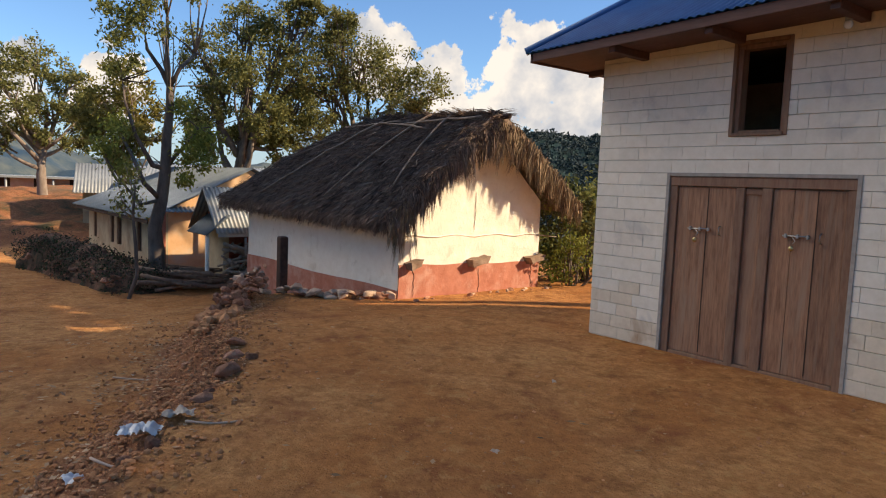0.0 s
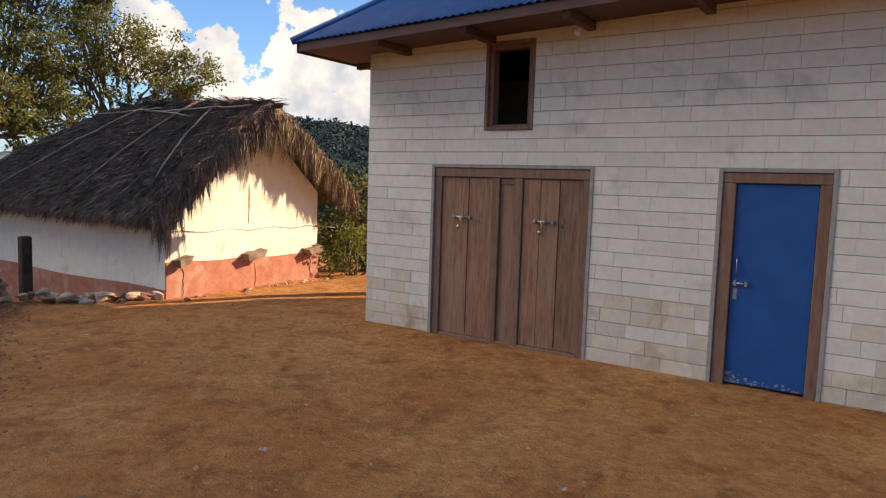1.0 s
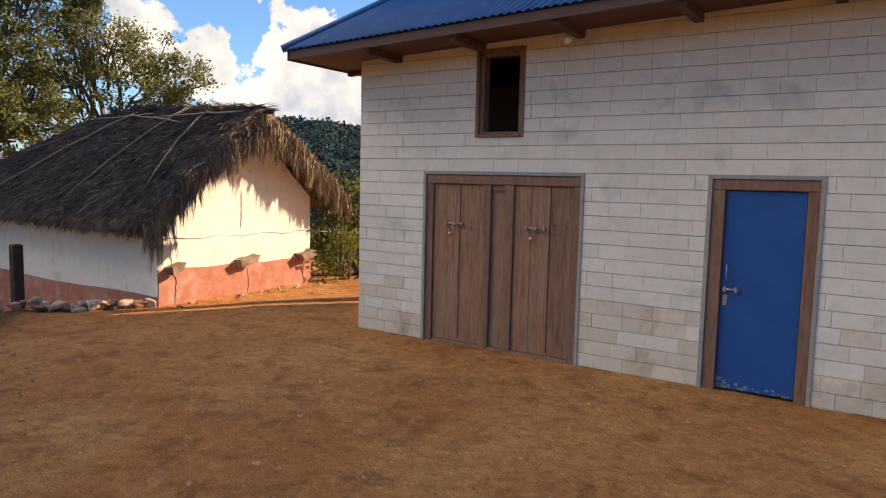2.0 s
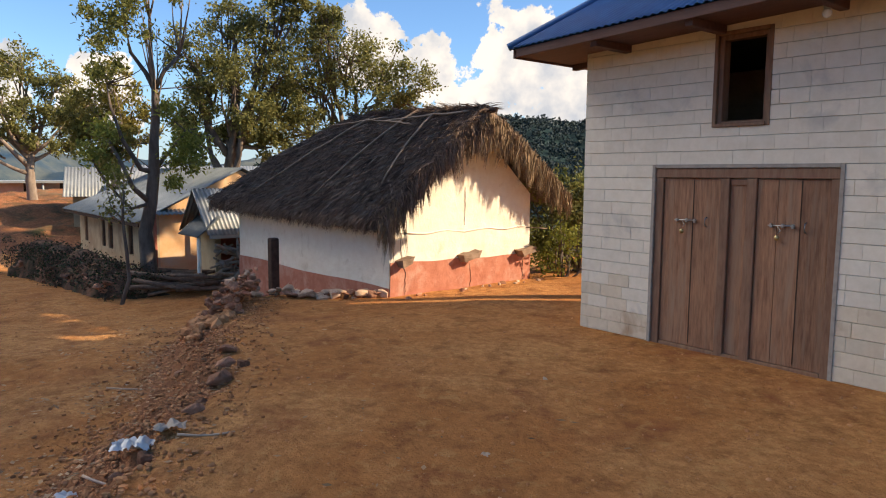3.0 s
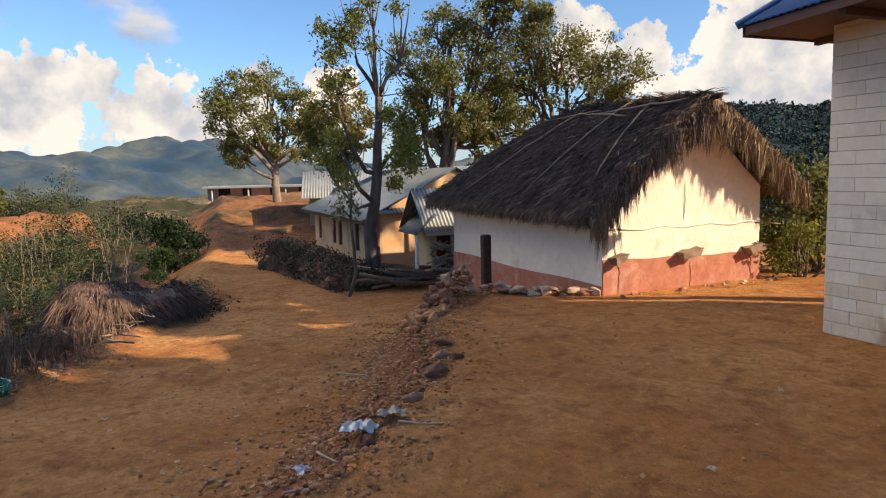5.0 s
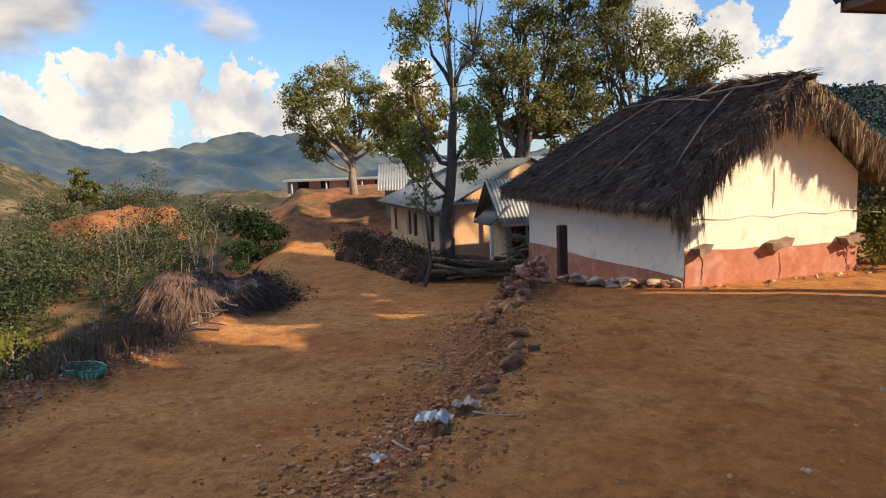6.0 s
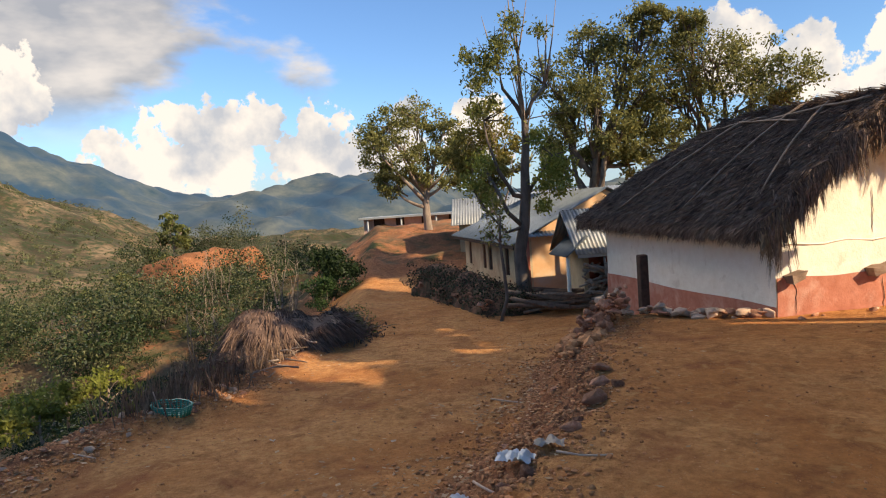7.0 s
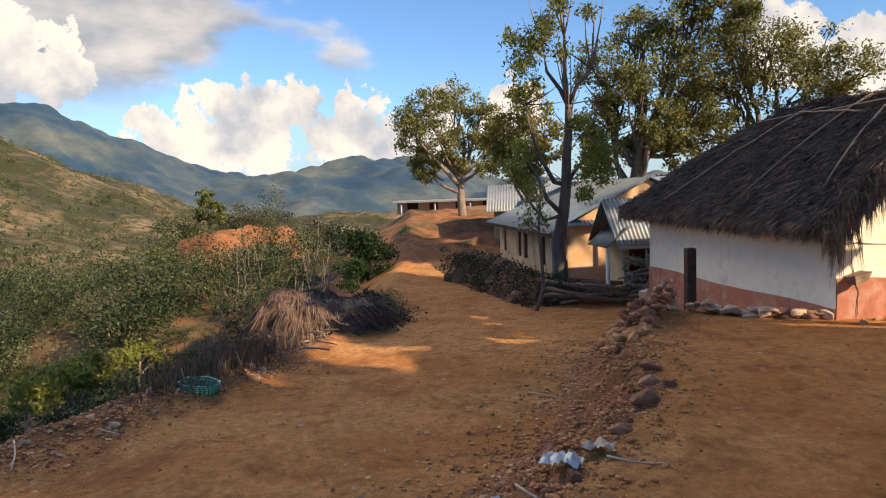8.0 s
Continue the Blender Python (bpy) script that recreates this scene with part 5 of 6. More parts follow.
    cs = []
    for way in ((75.6, -3.4, 76.6, -1.0), (75.6, -4.0, 74.9, -2.2), (75.5, -3.0, 75.2, 0.4), (75.6, -3.6, 77.0, -2.4), (75.6, -3.2, 76.1, 0.2)):
        a, b = at2(way[0], way[1]), at2(way[2], way[3])
        part("limb", tube(limb(a, b, 0.08, rnd, 4), [0.024, 0.02, 0.015, 0.01, 0.005], 5), M_BARK_PALE, s)
        for _ in range(70):
            cs.append(a.lerp(b, rnd.uniform(.35, 1.05)) + Vector((rnd.gauss(0, .10), rnd.gauss(0, .10), rnd.gauss(0, .10))))
    ob = new("crown", leaves_mesh("crown", [tuple(c) for c in cs], [rnd.uniform(.06, .16) for _ in cs], M_LEAF_OLIVE, 3, 0.4))
    ob.parent = s


build_lopped_tree()


def bush(name, label, x, y, r, h, seed, leaf=M_LEAF_DARK, n=900, size=0.16, stems=7, z=None, aspect=0.5):
    rnd = random.Random(seed)
    z = ground_z(x, y) if z is None else z
    t = thing(name, label, "shrub", (x, y, z))
    tips = []
    for _ in range(stems):
        q = Vector((rnd.gauss(0, .5) * r, rnd.gauss(0, .5) * r, h * rnd.uniform(.55, .95)))
        tube(limb((rnd.uniform(-.1, .1), rnd.uniform(-.1, .1), -0.1), q, 0.1 * h, rnd, 4), [0.03, 0.026, 0.02, 0.013, 0.006], 5, bm := bmesh.new())
        tips.append(q)
        part("stem", bm, M_BARK, t)
    tufts = tips + [Vector((rnd.gauss(0, .55) * r, rnd.gauss(0, .55) * r, h * rnd.uniform(.12, .9))) for _ in range(14)]
    cs = [rnd.choice(tufts) + Vector((rnd.gauss(0, 1), rnd.gauss(0, 1), rnd.gauss(0, .8))) * r * 0.24 for _ in range(n)]
    cs = [c for c in cs if c.z > 0.0]
    ob = new("crown", leaves_mesh("crown", [tuple(c) for c in cs], [size * rnd.uniform(.6, 1.3) for _ in cs], leaf, seed, aspect))
    ob.parent = t
    return t


bush("dark_bush", "dense dark green mango-like bush beside the road", *P(89.4, 33.0), 1.0, 2.3, 51, M_LEAF_MANGO, 7000, 0.15, 9)
bush("dark_bush", "smaller green bush before the dense dark one", *P(90.6, 31.0), 0.5, 1.5, 52, M_LEAF_DARK, 1900, 0.12)
bush("hut_bush", "tangled green shrub behind the hut's corner", *P(41.2, 15.0), 0.6, 2.2, 53, M_LEAF, 1900, 0.12)
bush("hut_bush", "tangled green shrub behind the hut's corner", *P(39.2, 15.2), 0.7, 2.0, 54, M_LEAF_OLIVE, 1700, 0.12)
bush("hut_bush", "tangled green shrub behind the hut's corner", *P(40.2, 14.2), 0.45, 1.1, 55, M_LEAF_LIME, 700, 0.10)
bush("hut_bush", "tangled green shrub behind the hut's corner", *P(37.5, 16.6), 1.0, 2.4, 56, M_LEAF, 1500, 0.13)
for k, (yw, d, h) in enumerate(((114.2, 19.5, 2.3), (111.6, 21.0, 2.0), (109.8, 22.0, 1.7), (107.0, 22.5, 1.8))):
    lb = [(random.Random(k * 6 + i).uniform(-.55, .55), random.Random(k * 4 + i).uniform(-.55, .55), h - 0.15 * i, 0.42, 0.55) for i in range(4)]
    tree("lime_tree", "slender yellow-green papaya-like tree below the road", *P(yw, d), h * 0.8, 0.05, lb, 57 + k, M_LEAF_LIME, M_BARK_PALE, 0.16, 190, 4)
bush("pale_scrub", "thin bleached scrub with bare twigs", *P(96.2, 27), 0.6, 1.9, 60, M_LEAF_DARK, 120, 0.12, 9)
bush("pale_scrub", "thin bleached scrub with bare twigs", *P(94.4, 27), 0.6, 2.4, 61, M_LEAF_DARK, 120, 0.12, 7)


# trees added out of view behind the block house to shade the yard
for k, (sx, sy, hh, rr) in enumerate(((9.1, 5.3, 13.5, 2.5), (12.0, 4.2, 13.5, 2.4), (14.5, 7.0, 15.0, 3.2), (17.0, 4.0, 13.5, 2.6), (19.0, 6.0, 13.0, 3.3), (24.5, 5.0, 13.0, 3.5), (30, 3.5, 13, 3.6))):
    lb = [(random.Random(k * 9 + i).uniform(-.55, .55) * rr, random.Random(k * 7 + i).uniform(-.55, .55) * rr, hh * f, rr * 0.62, 0.9) for i, f in enumerate((.35, .45, .52, .6, .68, .75, .82, .88, .94))]
    tree("unseen_shade_tree", "unseen leafy tree added behind the block house to shade the yard", sx, sy, hh * 0.5, 0.28, lb, 70 + k, M_LEAF, M_BARK, 0.5, 420, 3)
# more added, unseen crowns, placed to cut the sun patch on the road
for k, (sx, sy, z0, z1, rr) in enumerate(((7.5, 6.6, 8.0, 14.8, 1.3), (-1.7, 6.6, 7.4, 10.6, 1.9), (8.7, 9.0, 15.0, 19.0, 1.7), (2.6, 6.4, 8.6, 11.4, 1.7), (-3.2, 14.1, 13.4, 16.6, 1.9), (-0.4, 14.3, 13.3, 16.6, 2.0), (2.2, 13.5, 10.6, 15.0, 2.0), (4.3, 6.2, 6.6, 7.9, 1.0))):
    ox, oy = ((0.45, 0), (-1.1, -1.0), (-1.3, 0.7), (0, 0), (0, 0), (0, 0), (0, 0), (0, 0))[k]
    lb = [(ox + random.Random(k * 9 + i).uniform(-.5, .5) * rr, oy + random.Random(k * 7 + i).uniform(-.5, .5) * rr, z0 + (z1 - z0) * i / 6, rr * 0.6, 0.9) for i in range(7)]
    tree("unseen_tall_tree", "unseen high crown added behind the block house to trim the road's sunlight", sx, sy, z0 * 0.92, 0.2, lb, 170 + k, M_LEAF, M_BARK, 0.5, 700, 3)


# one more unseen tree, added so its crown shades the road past the hut
rnd = random.Random(77)
lb = [(-0.66 + rnd.uniform(-1.2, 1.2), 0.58 + rnd.uniform(-1.2, 1.2), 7.1 + 2.9 * i / 8, 0.95, 0.85) for i in range(9)]
tree("unseen_back_tree", "unseen leafy tree added close behind the block house to shade the road", 0.5, 3.95, 5.2, 0.16, lb, 180, M_LEAF, M_BARK, 0.4, 620, 3)


# ---- the houses along the road ----
def prism(pts, y0, y1):
    """A gable triangle or any upright outline (x, z), from y0 to y1."""
    bm = bmesh.new()
    a = [bm.verts.new((x, y0, z)) for x, z in pts]
    b = [bm.verts.new((x, y1, z)) for x, z in pts]
    n = len(pts)
    bm.faces.new(a)
    bm.faces.new(b[::-1])
    for i in range(n):
        bm.faces.new((a[i], b[i], b[(i + 1) % n], a[(i + 1) % n]))
    bmesh.ops.recalc_face_normals(bm, faces=bm.faces[:])
    return bm


def build_long_house():
    t = thing("long_house", "long ochre-washed house with a grey tin gable roof", "house")
    x0, x1, y0, y1, zb, ze, zr = -24.3, -15.0, -1.0, 4.4, -1.7, 0.72, 2.15
    wins = [(-23.5, -23.0), (-20.9, -20.4), (-20.0, -19.4), (-17.6, -17.0)]
    edges = [x0, *(e for w in wins for e in w), x1]
    for i, (a, b) in enumerate(zip(edges, edges[1:])):
        if i % 2 == 0:
            part("front_wall", box(a, y0, zb, b, y0 + 0.2, ze, 0), M_YARD_WALL, t)
        else:
            part("front_wall", box(a, y0, zb, b, y0 + 0.2, -0.62, 0), M_YARD_WALL, t)
            part("front_wall", box(a, y0, 0.45, b, y0 + 0.2, ze, 0), M_YARD_WALL, t)
            w = part("window", box(a, y0 + 0.10, -0.62, b, y0 + 0.14, 0.45, 0), M_POST, t, "dark wooden shutter")
            part("frame", box(a, y0 + 0.03, -0.62, a + 0.06, y0 + 0.10, 0.45, 0.004), M_WOOD_FRAME, w)
            part("frame", box(b - 0.06, y0 + 0.03, -0.62, b, y0 + 0.10, 0.45, 0.004), M_WOOD_FRAME, w)
    part("end_wall", box(x1 - 0.2, y0 + 0.2, zb, x1, y1, ze, 0), M_ORANGE, t, "sunlit orange wash")
    part("end_wall", box(x0, y0 + 0.2, zb, x0 + 0.2, y1, ze, 0), M_YARD_WALL, t)
    part("back_wall", box(x0 + 0.2, y1 - 0.2, zb, x1 - 0.2, y1, ze, 0), M_YARD_WALL, t)
    ym = (y0 + y1) / 2
    gable = prism(((y0, ze), (y1, ze), (ym, zr - 0.08)), 0, 0.2)
    part("gable", turned(gable, Matrix.Translation((x1 - 0.2 + 0.2, 0, 0)) @ Matrix.Rotation(radians(90), 4, "Z")), M_ORANGE, t)
    part("roof_sheet", sheet((x0 - 0.5, y0 - 0.5, ze - 0.15), (x1 + 0.15, y0 - 0.5, ze - 0.15), (x1 + 0.15, ym, zr), (x0 + 1.6, ym, zr), 0.2, 0.02), M_TIN, t)
    part("roof_sheet", sheet((x1 + 0.15, y1 + 0.5, ze - 0.15), (x0 - 0.5, y1 + 0.5, ze - 0.15), (x0 + 1.6, ym, zr), (x1 + 0.15, ym, zr), 0.2, 0.02), M_TIN, t)
    part("hip_sheet", sheet((x0 - 0.5, y1 + 0.5, ze - 0.15), (x0 - 0.5, y0 - 0.5, ze - 0.15), (x0 + 1.6, ym, zr), (x0 + 1.6, ym, zr), 0.2, 0.02), M_TIN, t)
    part("eave_board", box(x0 - 0.4, y0 - 0.47, ze - 0.28, x1 + 0.3, y0 - 0.44, ze - 0.17, 0), M_POST, t)
    # porch on the sunny end
    part("porch_sheet", sheet((x1 + 0.30, y0 - 0.2, 0.78), (x1 + 0.30, y1 - 1.5, 0.78), (x1 + 0.02, y1 - 1.5, 0.92), (x1 + 0.02, y0 - 0.2, 0.92), 0.12, 0.02), M_TIN_PALE, t)
    for yy in (y0 + 0.0, y0 + 1.3):
        part("porch_post", tube([(x1 + 0.26, yy, zb), (x1 + 0.26, yy, 0.80)], [0.06, 0.05], 8), M_BRICK, t, "red-brown porch post")


build_long_house()


def build_gable_shed():
    t = thing("tin_roofed_shed", "small brick shed with a corrugated tin gable roof", "shed")
    x0, x1, y0, y1, zb, ze, zr = -13.3, -12.0, -0.3, 4.4, -1.6, 0.60, 1.56
    part("front_wall", box(x1 - 0.15, y0 + 1.0, zb, x1, y1, ze, 0), M_BRICK, t, "dark red brick")
    part("side_wall", box(x0, y0, zb, x1, y0 + 0.15, ze, 0), M_YARD_WALL, t)
    part("back_wall", box(x0, y0 + 0.15, zb, x0 + 0.15, y1, ze, 0), M_BRICK, t)
    xm = (x0 + x1) / 2
    part("gable", prism(((x0, ze), (x1, ze), (xm, zr - 0.06)), y0, y0 + 0.12), M_BRICK, t)
    part("roof_sheet", sheet((x1 + 0.45, y0 - 0.35, ze - 0.2), (x1 + 0.45, y1, ze - 0.2), (xm, y1, zr), (xm, y0 - 0.35, zr), 0.11, 0.02), M_TIN_PALE, t)
    part("roof_sheet", sheet((x0 - 0.45, y1, ze - 0.2), (x0 - 0.45, y0 - 0.35, ze - 0.2), (xm, y0 - 0.35, zr), (xm, y1, zr), 0.11, 0.02), M_TIN, t)
    part("lean_to_sheet", sheet((x0 + 0.3, y0 - 0.62, 0.36), (x1 + 0.4, y0 - 0.62, 0.36), (x1 + 0.3, y0 + 0.05, 0.86), (x0 + 0.1, y0 + 0.05, 0.86), 0.11, 0.016), M_TIN_DARK, t)
    part("eave_board", box(x1 + 0.40, y0 - 0.3, ze - 0.30, x1 + 0.43, y1, ze - 0.20, 0), M_TIN_PALE, t)
    part("lean_to_post", tube([(x1 + 0.2, y0 - 0.5, -1.5), (x1 + 0.2, y0 - 0.5, 0.36)], [0.06, 0.05], 7), M_CREAM, t)


build_gable_shed()


def far_house(name, label, yaw, d, w, depth, eave, peak, wall, roof, zb=-2.0):
    cx, cy = P(yaw, d)
    t = thing(name, label, "house", (cx, cy, 0))
    t.rotation_euler = (0, 0, radians(yaw))
    part("front_wall", box(-w / 2, -0.1, zb, w / 2, 0.1, eave, 0), wall, t)
    part("side_wall", box(-w / 2, 0.1, zb, -w / 2 + .2, depth, eave, 0), wall, t)
    part("side_wall", box(w / 2 - .2, 0.1, zb, w / 2, depth, eave, 0), wall, t)
    part("roof_sheet", sheet((-w / 2 - .4, -.5, eave - .15), (w / 2 + .4, -.5, eave - .15), (w / 2 + .4, depth / 2, peak), (-w / 2 - .4, depth / 2, peak), 0.15, 0.016), roof, t)
    part("roof_sheet", sheet((w / 2 + .4, depth + .5, eave - .15), (-w / 2 - .4, depth + .5, eave - .15), (-w / 2 - .4, depth / 2, peak), (w / 2 + .4, depth / 2, peak), 0.15, 0.016), roof, t)
    return t


far_house("tin_roofed_house", "house with a pale tin roof behind the road houses", 76.6, 37, 3.0, 5, 1.0, 2.25, M_YARD_WALL, M_TIN_PALE)
far_house("tin_roofed_house", "house with a pale tin roof behind the road houses", 68.0, 34, 7.5, 5, 1.5, 2.35, M_YARD_WALL, M_TIN_PALE)


def build_low_building():
    yaw, d = 82.4, 56
    cx, cy = P(yaw, d)
    t = thing("low_building", "long low pink-washed building with a pale flat roof", "house", (cx, cy, 0))
    t.rotation_euler = (0, 0, radians(yaw - 4))
    w = 8.6
    part("roof_slab", box(-w / 2 - .3, -0.8, 1.22, w / 2 + .3, 4, 1.38, 0.01), M_TIN_PALE, t)
    edges = (-w / 2, -3.5, -2.6, -1.7, -1.0, 0.4, 1.2, 2.6, 3.4, w / 2)
    for i, (a, b) in enumerate(zip(edges, edges[1:])):
        if i % 2 == 0:
            part("front_wall", box(a, 0, -0.6, b, 0.2, 1.22, 0), M_PINK, t)
        else:
            part("front_wall", box(a, 0, -0.6, b, 0.2, 0.62, 0), M_PINK, t)
            # dark panel closes the hole and paints the shade inside the building
            part("opening_dark_panel", box(a, 0.15, 0.62, b, 0.19, 1.22, 0), M_POST, t)
    part("side_wall", box(-w / 2, 0.2, -0.6, -w / 2 + .2, 4, 1.22, 0), M_PINK, t)
    part("side_wall", box(w / 2 - .2, 0.2, -0.6, w / 2, 4, 1.22, 0), M_PINK, t)
    for xx in (-w / 2 + 0.4, -1.2, 1.6):
        part("veranda_post", tube([(xx, -0.6, -0.6), (xx, -0.6, 1.22)], [0.08, 0.08], 7), M_TIN_PALE, t)


M_PINK = mat("pink_wash", (0.50, 0.30, 0.22), (0.62, 0.42, 0.33), 2, 0.95, 0.3, 12, coord="World")
build_low_building()


# ---- firewood, bank and hay ----
def build_firewood():
    rnd = random.Random(17)
    for k in range(46):
        x, y = rnd.uniform(-13.0, -11.0), rnd.uniform(-2.2, -0.6)
        a = rnd.uniform(-0.35, 0.35) + (0 if k % 3 else 1.2)
        length = rnd.uniform(0.9, 1.8)
        z = ground_z(x, y) + 0.05 + rnd.random() * 0.42
        d = Vector((math.sin(a) * 0.4, math.cos(a), rnd.uniform(-.12, .12))).normalized() * length / 2
        ob = bare("log", tube([Vector((x, y, z)) - d, Vector((x, y, z + rnd.uniform(-.03, .03))), Vector((x, y, z)) + d], [rnd.uniform(.035, .06)] * 3, 7), M_HAYLOG, "grey-brown firewood pole in a heap", "log", group="firewood heap")
    for k in range(60):     # the higher stack before the brick shed
        x, y = rnd.gauss(-11.4, 0.3), rnd.uniform(-0.5, 1.4)
        z = ground_z(x, y) + 0.1 + rnd.random() * 1.05
        a, length = rnd.uniform(0, 3.14), rnd.uniform(0.5, 1.1)
        d = Vector((math.cos(a), math.sin(a), rnd.uniform(-.5, .5))).normalized() * length / 2
        bare("branch", tube([Vector((x, y, z)) - d, Vector((x, y, z + .04)), Vector((x, y, z)) + d], [rnd.uniform(.025, .05)] * 3, 6), M_BARK_PALE, "pale cut branch stacked before the shed", "log", group="branch stack")


M_HAYLOG = mat("old_log", (0.12, 0.072, 0.048), (0.27, 0.17, 0.11), 8, 0.9, 0.4, 40, rand=0.3, coord="World")
build_firewood()


M_BANK = mat("bank_earth", (0.085, 0.045, 0.028), (0.21, 0.105, 0.062), 3, 0.95, 0.7, 14, stain=(0.045, 0.040, 0.022), stain_scale=1.3, stain_lo=0.45, stain_hi=0.6, coord="World", dist=0.05)


def build_bank():
    rnd = random.Random(19)
    way = [(-11.3, -2.75), (-13.2, -2.9), (-15.5, -3.1), (-17.5, -3.3), (-19.6, -3.7)]
    pt = lambda s: (np.interp(s, np.linspace(0, 1, 5), [p[0] for p in way]), np.interp(s, np.linspace(0, 1, 5), [p[1] for p in way]))
    bm = bmesh.new()
    n, m = 70, 16
    rows = []
    for i in range(n + 1):
        x, y = pt(i / n)
        hgt = (0.55 + 0.65 * i / n) * min(1, i / 10, (n - i) / 3 + 0.3)
        row = []
        for j in range(m + 1):
            k = j / m * 2 - 1
            p = Vector((x, y + 0.45 + k * 0.95, ground_z(x, y) - 0.12 + hgt * max(0, 1 - abs(k) ** 2.6)))
            row.append(bm.verts.new(p + noise.noise_vector(p * 1.7) * 0.16 + noise.noise_vector(p * 4.7) * 0.07))
        rows.append(row)
    for a, b in zip(rows, rows[1:]):
        for j in range(m):
            bm.faces.new((a[j], a[j + 1], b[j + 1], b[j])).smooth = True
    bmesh.ops.recalc_face_normals(bm, faces=bm.faces[:])
    bare("earth_bank", bm, M_BANK, "dark earth and stone bank along the road", "bank", "structure")
    for k in range(30):
        x, y = pt(rnd.random())
        yy = y - 0.42 + rnd.uniform(-.15, .3)
        ob = stone(x, yy, rnd.uniform(.14, .34), rnd.uniform(.6, .9), False, rnd, rnd.uniform(0, .55), "dark stone bedded in the road bank", "bank stones")
    cs = []
    for k in range(230):
        q = rnd.random()
        x, y = pt(q)
        c = Vector((x, y + rnd.uniform(-.5, .9), ground_z(x, y) + (0.55 + 0.65 * q) * rnd.uniform(.1, .95)))
        cs += [c + Vector((rnd.gauss(0, .13), rnd.gauss(0, .13), rnd.gauss(0, .07))) for _ in range(60)]
    tagged(new("bank_growth", leaves_mesh("bank_growth", [tuple(c) for c in cs[::2]], [rnd.uniform(.04, .09) for _ in cs[::2]], M_LEAF_MANGO, 5)), "low dark creepers over the road bank", "shrub", kind="stuff")
    tagged(new("bank_growth", leaves_mesh("bank_growth", [tuple(c) for c in cs[1::2]], [rnd.uniform(.04, .10) for _ in cs[1::2]], M_DEAD, 6)), "withered brown creepers over the road bank", "shrub", kind="stuff")


build_bank()


def build_hay():
    rnd = random.Random(23)
    hx, hy = -9.5, -8.15
    bm = bmesh.new()
    bmesh.ops.create_icosphere(bm, subdivisions=4, radius=1.0)
    gz = -0.95

    for v in bm.verts:
        v.co = Vector((v.co.x * 2.0, v.co.y * 1.25, v.co.z * (0.85 if v.co.z > 0 else 0.6)))
        v.co += noise.noise_vector(v.co * 0.8) * 0.45 + noise.noise_vector(v.co * 2.6) * 0.20
    bmesh.ops.translate(bm, vec=(hx, hy, gz), verts=bm.verts)
    for f in bm.faces:
        f.smooth = True
    heap = bare("haystack", bm, M_HAY, "grey-brown stack of old thatching grass", "haystack")
    spots = []
    for _ in range(7500):
        a, e = rnd.uniform(0, 6.283), math.asin(rnd.random())
        d = Vector((math.cos(a) * math.cos(e), math.sin(a) * math.cos(e), math.sin(e)))
        p = Vector((d.x * 2.0, d.y * 1.25, d.z * 0.85))
        p += noise.noise_vector(p * 0.8) * 0.45 + noise.noise_vector(p * 2.6) * 0.20
        out = Vector((d.x * 0.9 + 0.2, d.y, -0.75)) + Vector((rnd.gauss(0, .22), rnd.gauss(0, .22), rnd.gauss(0, .15)))
        spots.append((p + Vector((hx, hy, gz + 0.03)), out, rnd.uniform(.2, .55), rnd.uniform(.005, .012), rnd.uniform(0, .3)))
    strands("loose_grass", spots, M_HAY, "loose drooping hay", "hay", heap)
    # dry maize stalks and brush between the heap and the road
    spots = []
    for _ in range(1700):
        s = rnd.random()
        x, y = -3.6 - 5.0 * s + rnd.gauss(0, .2), -9.62 + 1.55 * s + rnd.gauss(0, .24)
        spots.append(((x, y, ground_z(x, y) - 0.05), (rnd.gauss(0, .16), rnd.gauss(0, .16), 1), rnd.uniform(.35, 0.75) * (1.0 + 0.55 * noise.noise(Vector((x * 1.6, y * 1.6, 0)))), rnd.uniform(.004, .011), rnd.uniform(0, .3)))
    strands("dry_stalks", spots, M_DRY, "standing dry brown maize stalks by the road", "dry plants")
    spots = []
    for _ in range(2600):
        q = rnd.random()
        x, y = -5.0 - 4.6 * q + rnd.gauss(0, .25), -9.75 + 1.25 * q + rnd.gauss(0, .34)
        spots.append(((x, y, ground_z(x, y) + rnd.uniform(-.05, .35 + .3 * q)), (rnd.gauss(0.2, .6), rnd.gauss(-.2, .6), rnd.uniform(-.5, 1)), rnd.uniform(.2, .6), rnd.uniform(.006, .018), rnd.uniform(.2, .9)))
    strands("dead_brush", spots, M_HAY, "matted dead brown leaves and stalks on the slope", "dry plants")
    for k in range(26):
        x, y = rnd.uniform(-8.2, -5.4), rnd.uniform(-8.4, -7.5)
        z = ground_z(x, y) + rnd.uniform(.03, .3)
        d = Vector((rnd.uniform(-1, 1), rnd.uniform(-1, 1), rnd.uniform(-.25, .45))).normalized() * rnd.uniform(.3, .8)
        bare("branch", tube(limb(Vector((x, y, z)) - d / 2, Vector((x, y, z)) + d / 2, .08, rnd, 4), [.018, .016, .013, .01, .006], 5), M_BARK_PALE, "bleached dead branch lying by the road", "branch", group="dead branches")
    spots = []
    for _ in range(900):
        x, y = -4.3 - 5.5 * rnd.random() + rnd.gauss(0, .3), -10.2 + rnd.gauss(0, .55)
